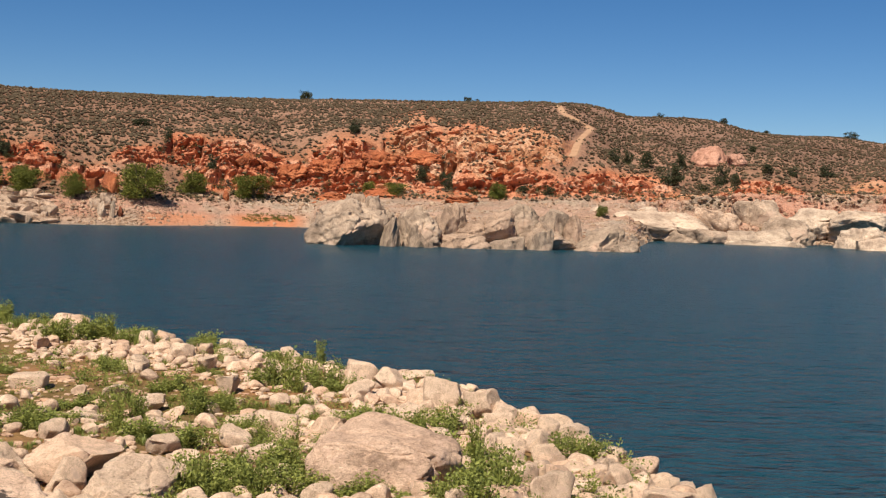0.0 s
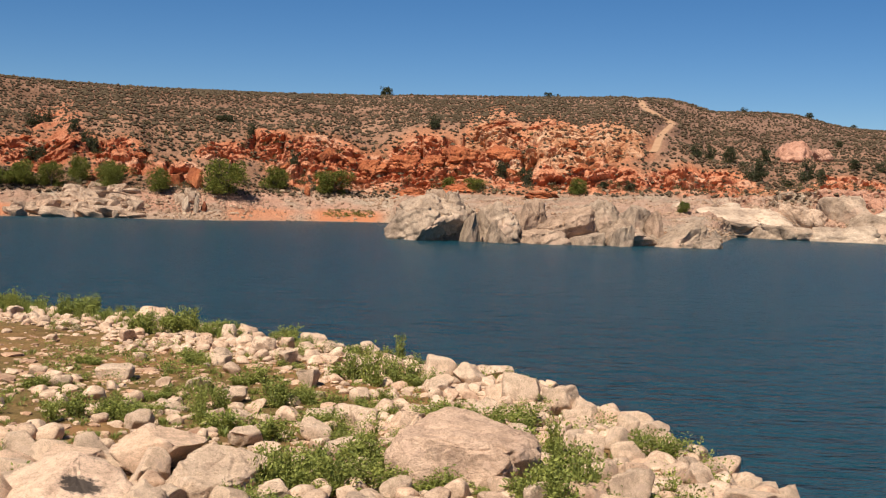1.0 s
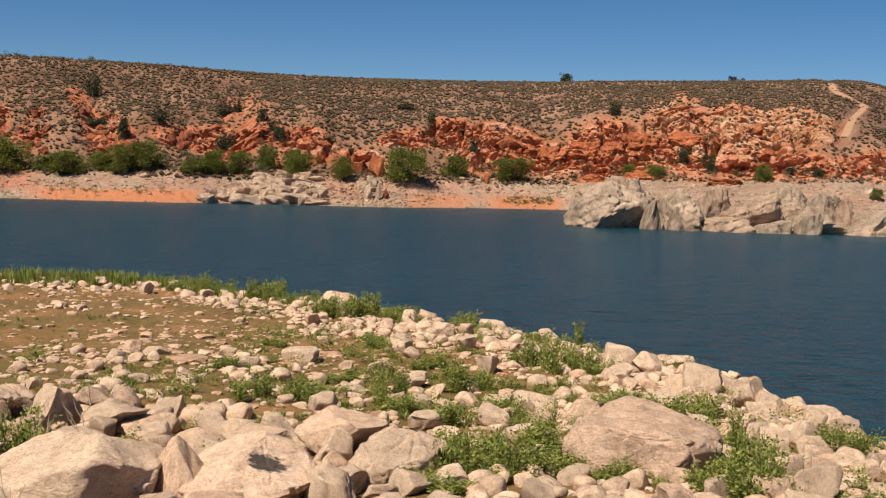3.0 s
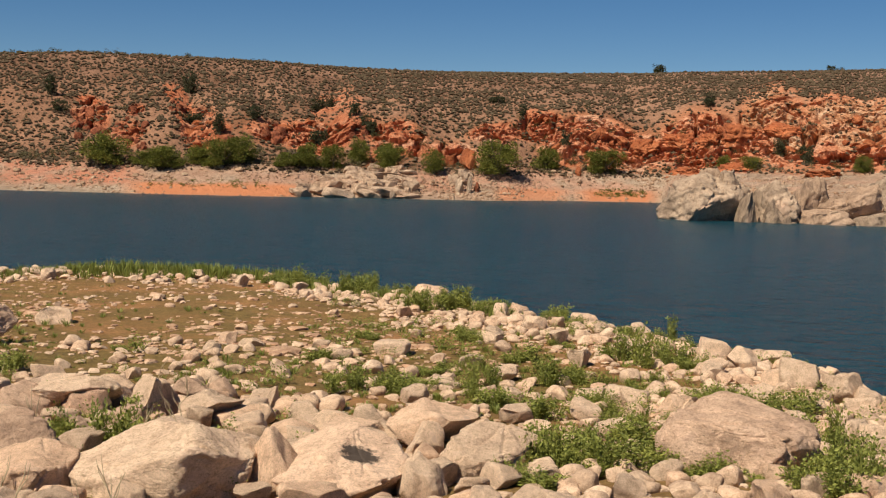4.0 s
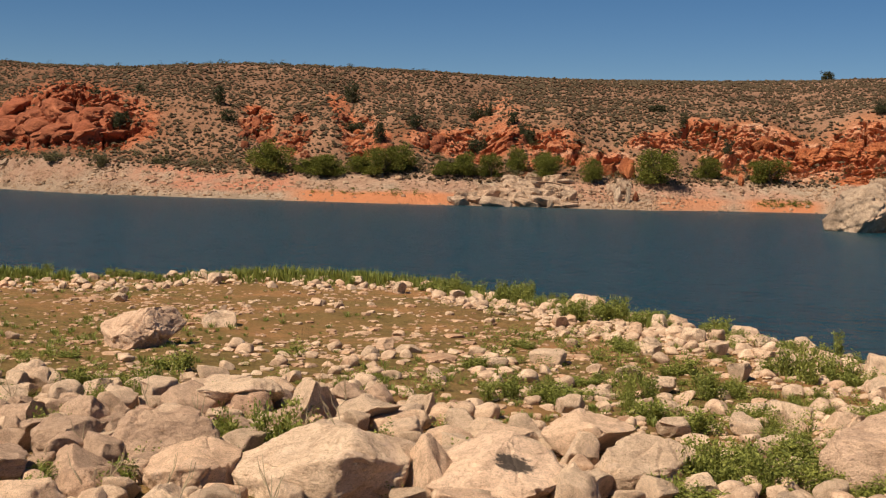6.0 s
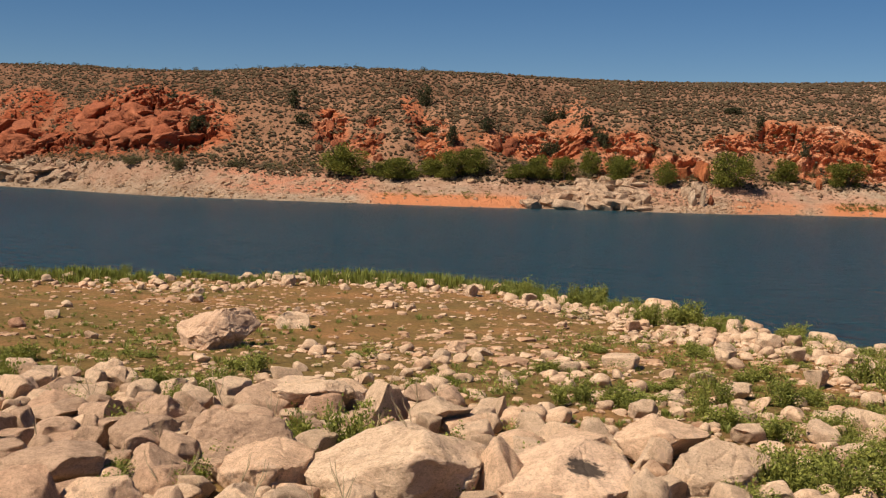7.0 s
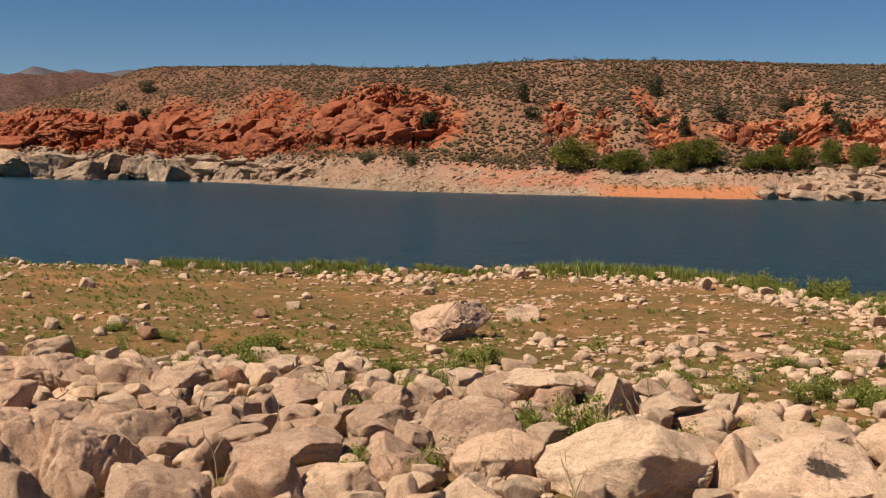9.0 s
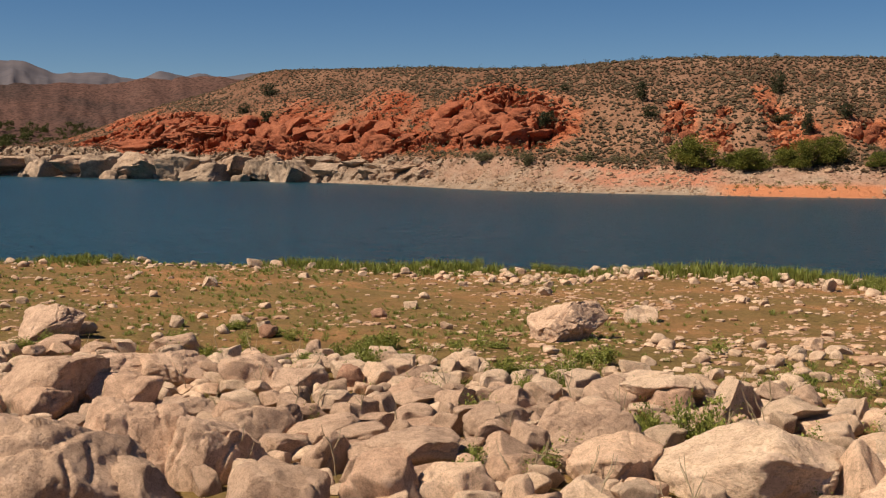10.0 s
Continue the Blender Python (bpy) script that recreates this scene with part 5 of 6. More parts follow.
for n, (x, y, w, h) in enumerate(PINK_ROCKS):
    me = rock_mesh("rock", 430 + n, 5, stone_pink, cuts=8, lump=0.16, ledge=0.05, crack=0.08, flat=2)
    stand_rock("pink_boulder", me, x, y, w * 1.15, h * (1.1 if n < 2 else 0.55), facing(x, y, 0.1), 0.6 if n < 2 else 1.6, 0.9, "rounded pale pink sandstone dome on the hill", "boulder", "pink domes")

willows = [tree_kind("willow_bush", 500 + k, 44, 8000, 0.031, willow_leaf, 7, 0.9, 0.02,
                     "bright green willow bush on the far shore", "bush", "willow bushes along the far shore") for k in range(4)]
plant_all(willows, [(x, y, w * 1.06, h * 1.1) for x, y, w, h in WILLOWS[:20]], 8)
drop_kinds(willows)
greys = [tree_kind("grey_bush", 510 + k, 30, 3600, 0.04, brush_leaf, 7, 0.9, 0.02, "dull grey-green bush at the foot of the slope", "bush", "grey bushes along the far shore") for k in range(3)]
plant_all(greys, WILLOWS[20:], 18)
drop_kinds(greys)
junipers = [tree_kind("juniper", 520 + k, 26, 1800, 0.056, juniper_leaf, 5, 0.85, 0.05,
                      "dark green juniper on the dry slope", "tree", "junipers on the hill") for k in range(4)]
plant_all(junipers, [(x, y, w * 1.15, h * 1.12) for x, y, w, h in JUNIPERS], 9)
drop_kinds(junipers)

# the dirt track that climbs to the ridge
dx, dy = np.gradient(cx), np.gradient(cy)
ln = np.hypot(dx, dy)
strip = []
for off in (-1, -0.6, 0, 0.6, 1):
    wide = 0.52 * np.interp(s, [0, 4, 9, 10], [1.1, 1.25, 1.1, 0.7])
    ox, oy = cx - dy / ln * off * wide, cy + dx / ln * off * wide
    strip.append(np.stack([ox, oy, tz + (0.10 if abs(off) < 1 else -0.10)], -1))
strip = np.array(strip)
track = new("dirt_track", mesh_from("dirt_track", strip.reshape(-1, 3), grid_faces(5, 160, False), [road_mat], False))
tagged(track, "pale dirt track climbing the hill", "road", kind="structure")

# sagebrush over the slopes
g = np.random.default_rng(12)
N = 88000
az = g.uniform(-23.5, 67.5, N)
col = np.clip(np.searchsorted(AZ_DEG, az), 0, FRONT)
rad = d_bank[col] * 0.99 + (d_ridge[col] * 1.10 - d_bank[col]) * g.uniform(0, 1, N)
px, py = -rad * np.sin(np.radians(az)), rad * np.cos(np.radians(az))
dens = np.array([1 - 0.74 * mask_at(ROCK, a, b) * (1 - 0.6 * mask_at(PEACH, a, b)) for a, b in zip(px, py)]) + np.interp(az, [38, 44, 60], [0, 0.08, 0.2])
nz = 0.5 + 0.9 * fbm(np.stack([px, py, 0 * px], -1) * 0.12, 3, 90)
off_track = np.min(np.hypot(px[:, None] - cx[None, ::4], py[:, None] - cy[None, ::4]), 1) > 1.15
ok = (g.uniform(0, 1, N) < dens * np.clip(nz + 0.35, 0.25, 1) * np.interp(az, [-23, 15, 28], [1, 1, 0.85])) & off_track
px, py = px[ok], py[ok]
size = g.uniform(0.09, 0.26, len(px)) * np.interp(az[ok], [34, 42], [1, 1.05]) * (1 + 0.35 * (g.uniform(0, 1, len(px)) > 0.9))
places = np.stack([px, py, heights(px, py) + 0.02, size, size * g.uniform(0.7, 1.05, len(px)), g.uniform(0, 6.28, len(px))], -1)
shrubs = []
for k in range(8):
    r2 = np.random.default_rng(600 + k)
    turn = np.arange(5) * 1.257 + r2.uniform(0, 1, 5)
    rim = np.stack([np.cos(turn), np.sin(turn), 0 * turn + 0.35], -1) * r2.uniform(0.6, 1.3, (5, 1))
    v = np.concatenate([rim, [(0.2, 0.1, 1.0 + 0.3 * r2.uniform()), (0, 0, -0.4)]])
    shrubs.append((v, np.array([(i, (i + 1) % 5, 5) for i in range(5)] + [((i + 1) % 5, i, 6) for i in range(5)])))
spread_stuff("sagebrush", shrubs, places, sage_leaf, "low grey-brown sagebrush dotted over the hillside", "shrubs")

# olive shrubs among the rocks of the slopes
slope_leaf = foliage("slope_leaf", (0.05, 0.05, 0.02), (0.14, 0.125, 0.055), sheen=0.05)
az = g.uniform(-21, 50, 420)
col = np.clip(np.searchsorted(AZ_DEG, az), 0, FRONT)
rad = d_bank[col] * 1.005 + (d_break[col] - d_bank[col]) * g.uniform(0, 1, 420) ** 1.3 * 0.9
px, py = -rad * np.sin(np.radians(az)), rad * np.cos(np.radians(az))
ok = np.min(np.hypot(px[:, None] - cx[None, ::4], py[:, None] - cy[None, ::4]), 1) > 2.0
px, py = px[ok], py[ok]
on_ridge = np.radians(g.uniform(24, 52, 150))
col = np.clip(np.searchsorted(AZ, on_ridge), 0, FRONT)
rad = d_ridge[col] * g.uniform(0.985, 1.01, 150)
px, py = np.concatenate([px, -rad * np.sin(on_ridge)]), np.concatenate([py, rad * np.cos(on_ridge)])
size = g.uniform(0.35, 1.0, len(px))
places = np.stack([px, py, heights(px, py) - 0.05, size, size * g.uniform(0.6, 1.0, len(px)), g.uniform(0, 6.28, len(px))], -1)
spread_stuff("slope_shrubs", [crown_shape(640 + k, 12, 200, 0.08, 0.9, 0.0) for k in range(5)], places, slope_leaf, "dull olive shrubs scattered over the rocky slope", "shrubs")

# cobbles and broken stone on the bank below the old waterline
N = 16000
az = g.uniform(-23, 66, N)
col = np.clip(np.searchsorted(AZ_DEG, az), 0, FRONT)
rad = shore[col] + (d_bank[col] - shore[col]) * g.uniform(0.0, 1.06, N)
px, py = -rad * np.sin(np.radians(az)), rad * np.cos(np.radians(az))
sandy = np.array([mask_at(SAND, a, b) for a, b in zip(px, py)])
lumps = fbm(np.stack([px, py, 0 * px], -1) * 0.25, 3, 92)
ok = g.uniform(0, 1, N) < np.clip(0.7 + 1.2 * lumps - sandy, 0.04, 1)
px, py = px[ok], py[ok]
size = 0.07 + g.gamma(1.6, 0.07, len(px))
size = np.minimum(size, 0.75)
places = np.stack([px, py, heights(px, py) + size * 0.1, size * 0.5, size * g.uniform(0.25, 0.4, len(px)), g.uniform(0, 6.28, len(px))], -1)
spread_stuff("shore_stones", [rock_shape(650 + k, 1, cuts=5, lump=0.1, sharp=0.8) for k in range(12)], places[size < 0.30], stone_bank, "broken pale stones on the far bank", "stones")
spread_stuff("shore_blocks", [rock_shape(690 + k, 2, cuts=10, lump=0.1) for k in range(10)], places[size >= 0.30], stone_bank, "broken pale blocks on the far bank", "stones")

# trees along the valley floor behind the headland
N = 320
az = g.uniform(57.5, 68, N)
rad = g.uniform(462, 520, N) - (68 - az) * 0.5
px, py = -rad * np.sin(np.radians(az)), rad * np.cos(np.radians(az))
tree_z = 37.6 * ((rad - 455) / 165) ** 0.9 + 0.8
size = g.uniform(2.0, 4.6, N)
places = np.stack([px, py, tree_z - 1.0, size, size * g.uniform(0.6, 0.9, N), g.uniform(0, 6.28, N)], -1)
spread_stuff("valley_trees", [crown_shape(660 + k, 14, 170, 0.13) for k in range(4)], places, valley_leaf, "green trees along the far valley floor", "trees")

# grey-green brush along the foot of the slope, and green tufts by the water
az = np.concatenate([g.uniform(15.5, 37, 80), g.uniform(-20, 15, 60), g.uniform(37, 50, 40)])
col = np.clip(np.searchsorted(AZ_DEG, az), 0, FRONT)
rad = d_bank[col] * (1.0 + np.abs(g.normal(0, 0.022, len(az))))
px, py = -rad * np.sin(np.radians(az)), rad * np.cos(np.radians(az))
size = g.uniform(0.6, 1.4, len(az))
places = np.stack([px, py, heights(px, py) - 0.1, size, size * g.uniform(0.5, 0.85, len(az)), g.uniform(0, 6.28, len(az))], -1)
spread_stuff("shore_brush", [crown_shape(670 + k, 14, 260, 0.07, 0.9, 0.0) for k in range(5)], places, brush_leaf, "grey-green brush at the foot of the red slope", "shrubs")
az = np.concatenate([g.uniform(7.0, 9.3, 130), g.uniform(24.5, 30, 90), g.uniform(-17.5, -14.5, 70)])
col = np.clip(np.searchsorted(AZ_DEG, az), 0, FRONT)
share = np.concatenate([g.uniform(0.22, 0.5, 130), g.uniform(0.35, 0.6, 90), g.uniform(0.2, 0.4, 70)])
rad = shore[col] + (d_bank[col] - shore[col]) * share
px, py = -rad * np.sin(np.radians(az)), rad * np.cos(np.radians(az))
size = g.uniform(0.15, 0.5, len(az))
places = np.stack([px, py, heights(px, py) - 0.02, size, size * 0.6, g.uniform(0, 6.28, len(az))], -1)
spread_stuff("shore_tufts", [crown_shape(680 + k, 6, 60, 0.14, 0.9, 0.0) for k in range(4)], places, willow_leaf, "small green tufts on the far sand", "grass")


# ---- the near terrace: boulders, stones, weeds, grass ----
rng = random.Random(7)
shared = [boulder_mesh("rock", 1100 + k, 4, stone_cream, cuts=12, box=3.0, lump=0.06, warp=0.06, sharp=1.0, edge_wear=0.025, flat=0.55, peak=rng.uniform(-0.15, 0.2), cracks=2, scoops=2) for k in range(16)]
lesser = [boulder_mesh("rock", 1120 + k, 4, stone_cream, cuts=12, box=3.0, lump=0.05, warp=0.05, sharp=1.0, edge_wear=0.02, flat=0.55, cracks=1, scoops=1, peak=rng.uniform(-0.12, 0.15)) for k in range(16)]


def recoloured(me, mat):
    other = me.copy()
    other.materials[0] = mat
    return other


shared_brown, lesser_brown = [[recoloured(me, stone_brown) for me in kinds] for kinds in (shared, lesser)]
spare = 0
for n, (x, y, w, h) in enumerate(SHORE_ROCKS):
    h = min(h, 0.6 * w) if math.hypot(x, y) > 15 else h
    brown = (x < -4.0 and y < 6.6 and w > 0.2)
    mat = stone_brown if brown else stone_cream
    if w > 0.32 or brown:
        shape = dict(cuts=9, box=2.4, lump=0.06, sharp=0.97, edge_wear=0.05, flat=0.62, warp=0.07, flakes=0.06, peak=rng.uniform(-0.1, 0.15)) if brown else dict(cuts=9 if w > 0.6 else 13, box=2.6, lump=0.10, sharp=0.92 if w > 0.6 else 1.0, edge_wear=0.035, flat=0.62, peak=rng.uniform(-0.2, 0.35))
        me = boulder_mesh("rock", 1150 + n, 6 if w > 0.45 else 5, mat, cracks=4, scoops=4, grain=0.022 if w > 0.7 else 0.035, split=0.075, **shape)
    else:
        me = (shared if w > 0.22 else lesser)[spare % len(shared)]
        spare += 1
    big = w > 0.32
    stand_rock("boulder" if big else "stone", me, x, y, w * (1.26 if brown else 1.16 if big else 1.1), h * 1.05, facing(x, y, rng.uniform(-0.35, 0.35)), 0.95 if big else 0.5, 0.95,
               ("very large rounded pale boulder with a worn top" if w > 0.6 else "large pinkish-brown weathered boulder in the heap" if brown else "large pale cream weathered boulder on the stony shore") if big else ("pale cream rounded stone on the stony shore" if w > 0.2 else "small pale cream stone on the stony shore"),
               "boulder" if big else "stone", "boulders on the near shore" if big else "stones on the near shore")

for n, (x, y, w, h, how) in enumerate(HEAP):
    brown = (x < -3.9 and y < 7.05) or how == "bench"
    me = boulder_mesh("rock", 2150 + n, 6 if w > 0.45 else 5, stone_brown if brown else stone_cream, cuts=13 if how == "cut" else 7, box=2.3, lump=0.065, sharp=0.97, edge_wear=0.06, cracks=4, scoops=4, warp=0.085, flakes=0.06, grain=0.034, split=0.075, planes=BROKEN[how])
    stand_rock("boulder", me, x, y, w * 1.06, h * 1.03, facing(x, y, rng.uniform(-0.12, 0.12)), 0.2 if how in ("over", "arch") else 0.85, 0.85,
               "very large rounded pale boulder with a worn top" if w > 0.55 else "overhanging pale boulder with a shaded underside" if how in ("over", "arch") else "large pinkish-brown weathered boulder in the heap" if brown else "large pale cream weathered boulder in the heap",
               "boulder", "boulders on the near shore")

for x, y, w, h in LONE_ROCK:
    me = boulder_mesh("rock", 1036, 6, stone_brown, cuts=4, box=2.3, lump=0.06, sharp=1.0, edge_wear=0.03, cracks=4, scoops=3, warp=0.08, flakes=0.09, grain=0.035, split=0.08, planes=((0.7, -0.55, 0.45, 0.52), (-0.6, -0.25, 0.75, 0.55), (0.4, -0.2, 0.9, 0.66), (0.1, -0.85, 0.5, 0.62)))
    stand_rock("boulder", me, x, y, w * 1.18, h * 0.95, facing(x, y, 0.1), 0.6, 0.9,
               "broad pinkish boulder alone on the bare terrace", "boulder", "boulders on the near shore")

for x, y, w, h in SPOT_ROCK:
    stand_rock("boulder", boulder_mesh("rock", 1033, 6, stone_spotted, cuts=4, lump=0.05, sharp=1.0, edge_wear=0.05, warp=0.08, flakes=0.06, grain=0.034, cracks=4, scoops=3, planes=((0.4, -0.5, 0.75, 0.62), (0.5, -0.7, -0.45, 0.72))), x, y, w * 1.06, h * 1.03, facing(x, y), 0.4, 0.85,
               "pale cream boulder with a dark lichen patch", "boulder", "boulders on the near shore")

# bands: the heap of boulders at the viewer's feet, the stony lip by the water, the bare middle
BELT_AT = [-24, 0, 12, 18, 25, 35, 46, 56, 68]
BELT_FAR = [7.0, 7.0, 7.4, 7.9, 9.0, 9.8, 10.3, 11.5, 12.4]
g = np.random.default_rng(30)
N = 30000
az = g.uniform(-19, 66.5, N)
eg = np.interp(az, AZ_DEG[:FRONT], edge[:FRONT])
rad = np.sqrt(g.uniform(0, 1, N)) * (eg + 0.75 - 4.6) + 4.6
belt = np.interp(az, BELT_AT, BELT_FAR)
px, py = -rad * np.sin(np.radians(az)), rad * np.cos(np.radians(az))
clump = fbm(np.stack([px, py, 0 * px], -1) * 0.8, 3, 44)
in_belt = 1 - smooth(-0.5, 0.6, rad - belt)
lip_w = np.interp(az, [-20, 10, 20, 30, 66], [3.6, 3.6, 3.2, 2.3, 1.6])
on_lip = smooth(lip_w, lip_w * 0.4, eg - rad)
right = 0.35 * smooth(21, 12, az)
mid_band = smooth(4.5, 0.4, rad - belt) * np.interp(az, [18, 34], [0.42, 0.05])
dens = np.clip(0.04 + mid_band + 0.9 * in_belt + np.interp(az, [10, 25], [0.36, 0.6]) * on_lip + 0.22 * right + 0.6 * clump, 0.025, 1)
dens = dens * np.interp(az, [34, 44], [1, 0.3]) ** (1 - in_belt)
keep = g.uniform(0, 1, N) < dens
px, py, in_belt, on_lip, right, rad, az = px[keep], py[keep], in_belt[keep], on_lip[keep], right[keep], rad[keep], az[keep]
rocks_xy = np.array([(x, y, w) for x, y, w, h in SHORE_ROCKS + SPOT_ROCK + LONE_ROCK + [row[:4] for row in HEAP]])
gap = (np.hypot(px[:, None] - rocks_xy[:, 0], py[:, None] - rocks_xy[:, 1]) - rocks_xy[:, 2] * 0.46).min(1)
size = g.gamma(2.2, 0.022, len(px)) + 0.03 + np.interp(az, [5, 18], [0.07, 0.20]) * in_belt * g.uniform(0, 1, len(px)) ** 1.7 + np.interp(az, [8, 18], [0.055, 0.06]) * np.maximum(on_lip, right) * g.uniform(0, 1, len(px)) ** 3
size = np.minimum(size, 0.32)
free = (gap > size * 0.1) & (rad < np.interp(az, AZ_DEG[:FRONT], edge[:FRONT]) + np.interp(az, [5, 15], [0.25, 0.75]))
# the larger stones lie beside one another, the largest placed first
taken = []
for k in np.argsort(-size):
    if size[k] < 0.085:
        break
    if free[k]:
        near_by = np.array(taken, int)
        if len(taken) and np.any(np.hypot(px[near_by] - px[k], py[near_by] - py[k]) < 0.40 * (size[near_by] + size[k])):
            free[k] = False
        else:
            taken.append(k)
px, py, size, rad = px[free], py[free], size[free], rad[free]
order = np.argsort(-size)
medium, cobbles, small = order[:300], order[300:1300], order[1300:]
for k in medium:
    x, y, w = float(px[k]), float(py[k]), float(size[k])
    kinds = (shared_brown if w > 0.25 else lesser_brown) if x < -3.9 and rad[k] < 9 and k % 4 else (shared if w > 0.25 else lesser)
    stand_rock("stone", kinds[int(g.integers(0, len(shared)))], x, y, w, w * float(g.uniform(0.42, 0.72)), float(g.uniform(0, 6.28)), 0.3,
               float(g.uniform(0.65, 0.95)), "pale cream rounded stone on the stony shore", "stone", "stones on the near shore")
pebbles = [boulder_shape(1700 + k, 2, cuts=11, box=3.2, lump=0.06, sharp=1.0, edge_wear=0.03) for k in range(12)]
chunks = [boulder_shape(1740 + k, 3, cuts=12, box=3.0, lump=0.07, sharp=1.0, edge_wear=0.03) for k in range(12)]
sz = size[cobbles]
places = np.stack([px[cobbles], py[cobbles], heights(px[cobbles], py[cobbles]) + sz * 0.14, sz * 0.52, sz * g.uniform(0.34, 0.5, len(sz)), g.uniform(0, 6.28, len(sz))], -1)
spread_stuff("cobbles", chunks, places, stone_pebble, "heaped cream cobbles between the boulders", "cobbles", True)
sz = size[small]
places = np.stack([px[small], py[small], heights(px[small], py[small]) + sz * 0.06, sz * 0.54, sz * g.uniform(0.17, 0.36, len(sz)), g.uniform(0, 6.28, len(sz))], -1)
grit = [rock_shape(770 + k, 1, cuts=5, lump=0.06, sharp=0.7) for k in range(12)]
spread_stuff("pebbles", pebbles, places[:1700], stone_pebble, "scattered cream pebbles and cobbles on the sand", "pebbles", False)
spread_stuff("gravel", grit, places[1700:], stone_pebble, "fine cream gravel scattered on the sand", "gravel", False)

# flat chips of stone over the bare terrace
N = 8000
az = g.uniform(6, 66, N)
eg, belt = np.interp(az, AZ_DEG[:FRONT], edge[:FRONT]), np.interp(az, BELT_AT, BELT_FAR)
rad = belt - 0.5 + (eg - belt + 0.5) * g.uniform(0, 1, N)
px, py = -rad * np.sin(np.radians(az)), rad * np.cos(np.radians(az))
keep = g.uniform(0, 1, N) < np.clip(0.45 + 1.3 * fbm(np.stack([px, py, 0 * px], -1) * 0.55, 3, 49), 0.08, 1) * np.interp(az, [34, 44], [1, 0.45])
px, py = px[keep], py[keep]
sz = 0.025 + g.gamma(1.5, 0.02, len(px))
places = np.stack([px, py, heights(px, py) + sz * 0.04, sz * 0.55, sz * g.uniform(0.1, 0.24, len(px)), g.uniform(0, 6.28, len(px))], -1)
spread_stuff("stone_chips", grit, places, stone_chip, "small flat stone chips on the reddish soil", "stones")

# weeds
weed_meshes = []
for k in range(8):
    blades, stalks = weed_shape(800 + k, 18 + 3 * k, 23, 0.40 + 0.02 * k)
    weed_meshes.append((mesh_from("weed", *stalks, [weed_leaf]), mesh_from("leaves", *blades, [weed_leaf], False)))


def stand_weed(x, y, w, h, k):
    stalks, blades = weed_meshes[k % len(weed_meshes)]
    ob = new("weed", stalks)
    new("leaves", blades).parent = ob
    ob.matrix_world = Matrix.Translation((x, y, max(ground_z(x, y), 0.9) - 0.01)) @ Matrix.Rotation(k * 2.4, 4, "Z") @ Matrix.Diagonal((w, w * 0.9, h, 1))
    tagged(ob, "fresh green leafy weed between the stones", "plant", "weeds on the near shore")


count = 0
for x, y, w, h in WEEDS:
    bits = max(2, round(w / (0.11 if math.hypot(x, y) < 8 else 0.16)))
    for q in range(bits):
        a = facing(x, y)
        off = (q - (bits - 1) / 2) * w / bits * 1.15
        deep = rng.uniform(-0.16, 0.16)
        stand_weed(x + math.cos(a) * off - math.sin(a) * deep, y + math.sin(a) * off + math.cos(a) * deep, rng.uniform(0.15, 0.29), h * rng.uniform(0.5, 1.1), count)
        count += 1
az = np.concatenate([g.uniform(-10, 22, 260), g.uniform(22, 64, 150)])
eg = np.interp(az, AZ_DEG[:FRONT], edge[:FRONT])
belt = np.interp(az, BELT_AT, BELT_FAR)
rad = np.where(az < 22, g.uniform(0.62, 0.99, 410) * eg, belt + g.normal(-0.6, 1.3, 410))
px, py = -rad * np.sin(np.radians(az)), rad * np.cos(np.radians(az))
wide = g.uniform(0.08, 0.22, 410)
places = np.stack([px, py, heights(px, py) - 0.01, wide, wide * g.uniform(0.7, 1.2, 410), g.uniform(0, 6.28, 410)], -1)
spread_stuff("small_weeds", [weed_shape(840 + k, 11, 13, 0.42)[0] for k in range(6)], places, weed_leaf, "small green weeds scattered between the stones", "plants")


# grass on the lip of the bank and thin tufts over the terrace
def tuft_shape(seed, blades):
    r2 = np.random.default_rng(seed)
    a = r2.uniform(0, 6.28, blades)
    foot = np.stack([np.cos(a), np.sin(a), 0 * a], -1) * r2.uniform(0, 0.35, (blades, 1))
    lean = np.stack([np.cos(a), np.sin(a), 0 * a], -1) * r2.uniform(0.05, 0.8, (blades, 1)) + (0, 0, 1)
    tip = foot + lean * r2.uniform(0.45, 1.0, (blades, 1))
    side = np.stack([-np.sin(a), np.cos(a), 0 * a], -1) * 0.045
    mid = foot + (tip - foot) * 0.5
    v = np.stack([foot, mid + side, tip, mid - side], 1).reshape(-1, 3)
    i = np.arange(blades)[:, None] * 4
    return v, np.concatenate([i + (0, 1, 2), i + (0, 2, 3)], 1).reshape(-1, 3)


tufts = [tuft_shape(900 + k, 26) for k in range(8)]
N = 5600
az = g.uniform(13, 67, N)
eg = np.interp(az, AZ_DEG[:FRONT], edge[:FRONT])
rad = eg - np.abs(g.normal(0, 0.55, N)) + 0.25
px, py = -rad * np.sin(np.radians(az)), rad * np.cos(np.radians(az))
thick = fbm(np.stack([px, py, 0 * px], -1) * 0.5, 3, 47)
keep = g.uniform(0, 1, N) < np.clip(np.interp(az, [25, 34, 42], [0.42, 0.55, 0.4]) + 1.2 * thick, 0.15, 0.95)
px, py, thick = px[keep], py[keep], thick[keep]
hh = 0.05 + np.interp(az[keep], [28, 42], [0.17, 0.12]) * g.uniform(0, 1, len(px)) ** 1.7 * np.clip(1 + 1.3 * thick, 0.5, 1.6)
places = np.stack([px, py, np.maximum(heights(px, py), 0.85) - 0.01, hh * 0.7, hh, g.uniform(0, 6.28, len(px))], -1)
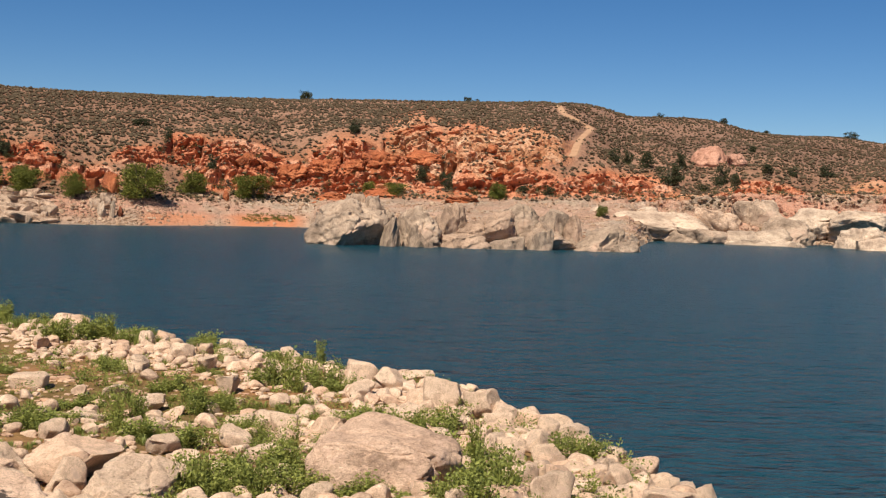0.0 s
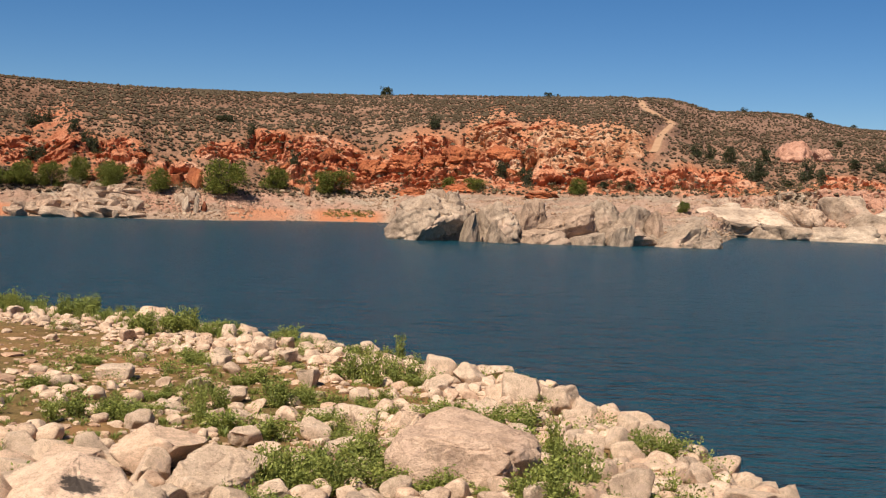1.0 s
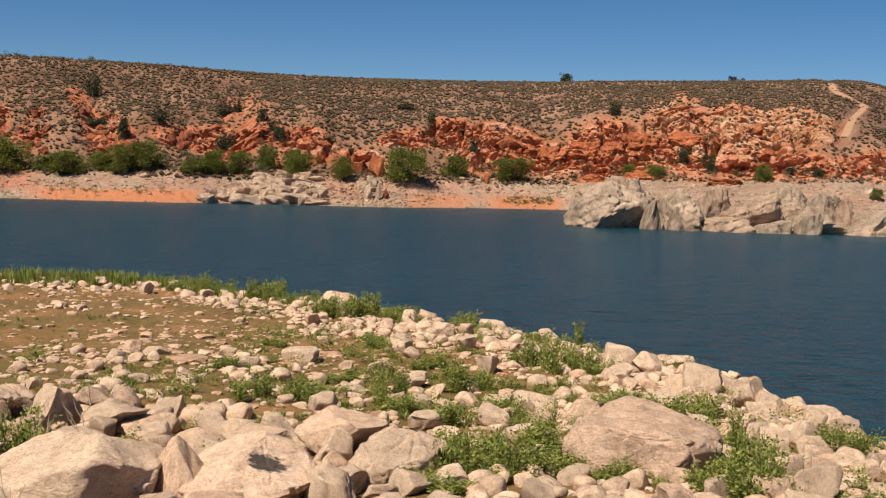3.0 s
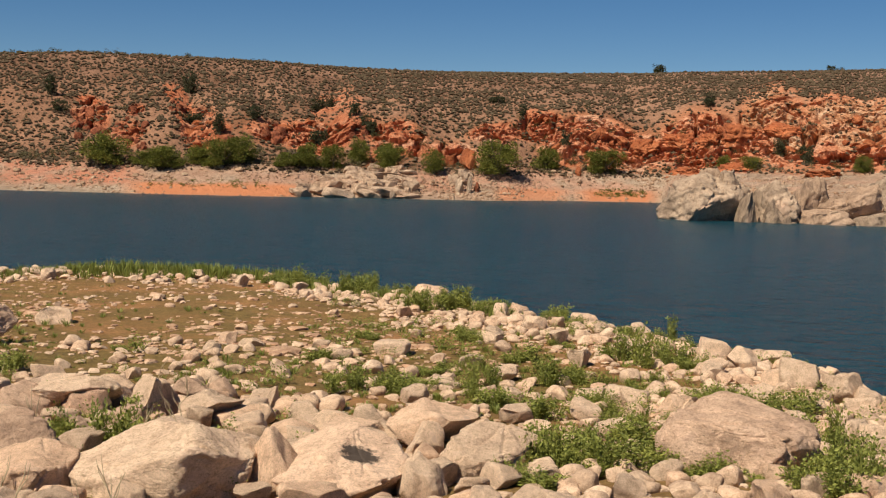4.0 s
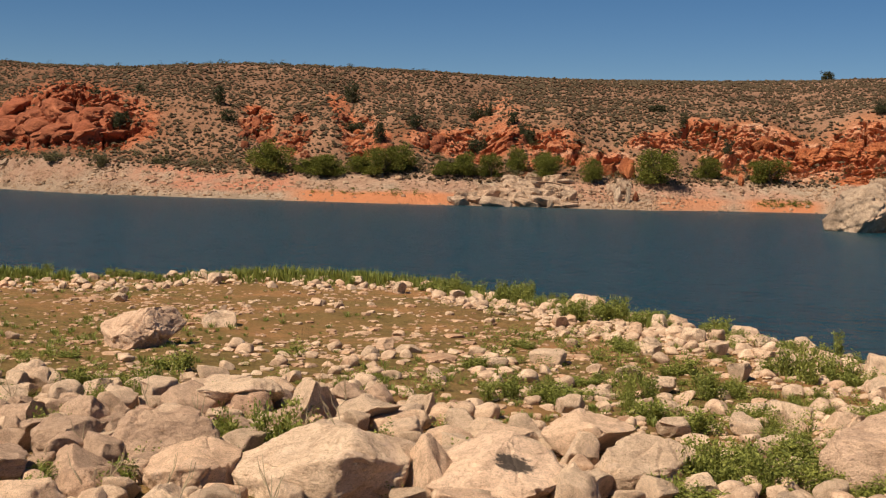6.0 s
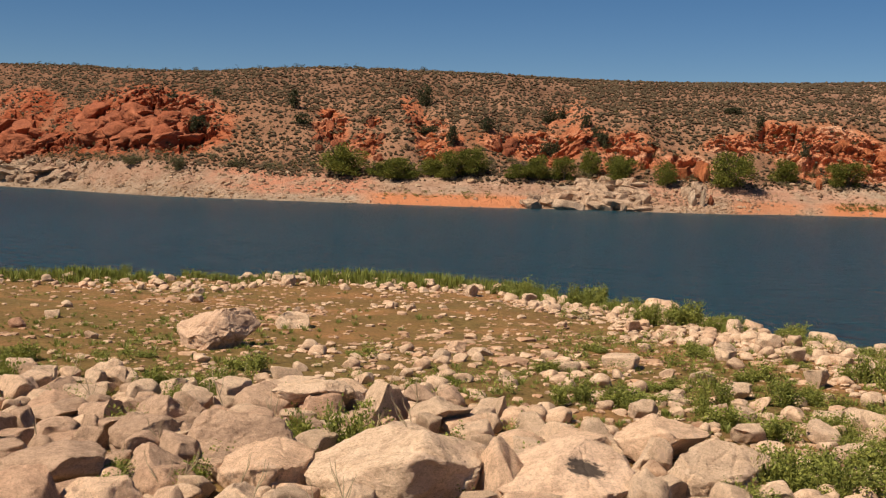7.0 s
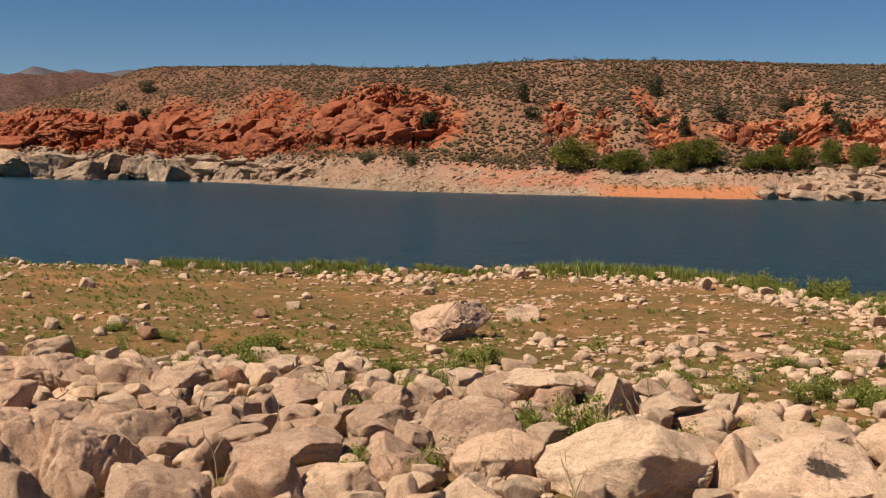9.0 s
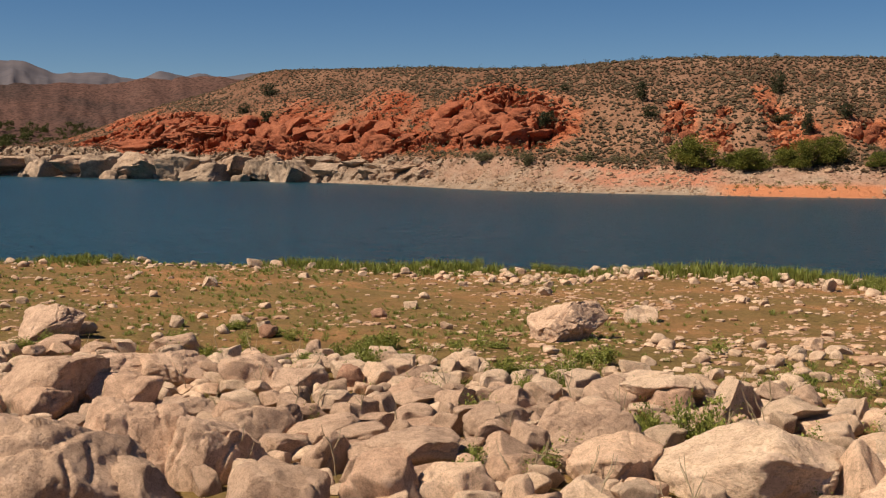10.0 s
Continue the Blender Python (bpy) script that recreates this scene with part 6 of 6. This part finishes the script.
spread_stuff("shore_grass", tufts, places, grass_leaf, "fresh green grass along the lip of the bank", "grass")
N = 9000
az = g.uniform(-5, 66.5, N)
eg = np.interp(az, AZ_DEG[:FRONT], edge[:FRONT])
belt = np.interp(az, BELT_AT, BELT_FAR) - 0.6
rad = belt + (eg - belt) * g.uniform(0, 1, N)
px, py = -rad * np.sin(np.radians(az)), rad * np.cos(np.radians(az))
keep = g.uniform(0, 1, N) < np.clip(0.35 + 1.1 * fbm(np.stack([px, py, 0 * px], -1) * 0.35, 3, 48), 0.05, 1)
px, py = px[keep], py[keep]
hh = 0.02 + 0.06 * g.uniform(0, 1, len(px)) ** 2
places = np.stack([px, py, heights(px, py) - 0.004, hh * 1.3, hh, g.uniform(0, 6.28, len(px))], -1)
spread_stuff("ground_cover", tufts, places, grass_leaf, "thin low green growth on the sandy terrace", "grass")


# dry stalks that stand between the boulders
def stalk_at(x, y, h, lean, k):
    r2 = random.Random(k)
    z = ground_z(x, y)
    a = facing(x, y)
    ex, ey = math.cos(a) * lean, math.sin(a) * lean
    pts = [(0, 0, -0.03), (ex * 0.2 * h, ey * 0.2 * h, h * 0.4), (ex * 0.6 * h, ey * 0.6 * h, h * 0.75), (ex * h, ey * h, h)]
    pieces = [tube(pts, [0.005, 0.004, 0.003, 0.0015], 5)]
    for q in range(2):
        u = r2.uniform(0.35, 0.9)
        b = r2.uniform(0, 6.28)
        s0 = Vector((ex * u * h * 0.8, ey * u * h * 0.8, h * u))
        pieces.append(tube([s0, s0 + Vector((math.cos(b) * 0.05, math.sin(b) * 0.05, 0.06)), s0 + Vector((math.cos(b) * 0.07, math.sin(b) * 0.07, 0.13))], [0.003, 0.0022, 0.001], 4))
    v, f = joined(pieces)
    ob = new("dry_stalk", mesh_from("dry_stalk", v, f, [dry_stem]))
    ob.location = (x, y, z)
    tagged(ob, "dry bleached plant stalk between the boulders", "plant", "dry stalks")


for k, (x, y, h, lean) in enumerate(STALKS):
    stalk_at(x, y, h, lean, k)
for k in range(34):
    a = rng.uniform(28, 63)
    r = float(np.interp(a, BELT_AT, BELT_FAR)) * rng.uniform(0.55, 1.0)
    stalk_at(-r * math.sin(radians(a)), r * math.cos(radians(a)), rng.uniform(0.12, 0.3), rng.uniform(-0.5, 0.5), 50 + k)

# a few reddish stones among the pale ones
for k, (x, y, w, h) in enumerate(RUST_STONES):
    stand_rock("rust_stone", rock_mesh("rock", 960 + k, 4, stone_rust, cuts=8, lump=0.1), x, y, w, h, facing(x, y), 0.25, 0.9,
               "reddish-brown stone among pale ones", "stone", "reddish stones")
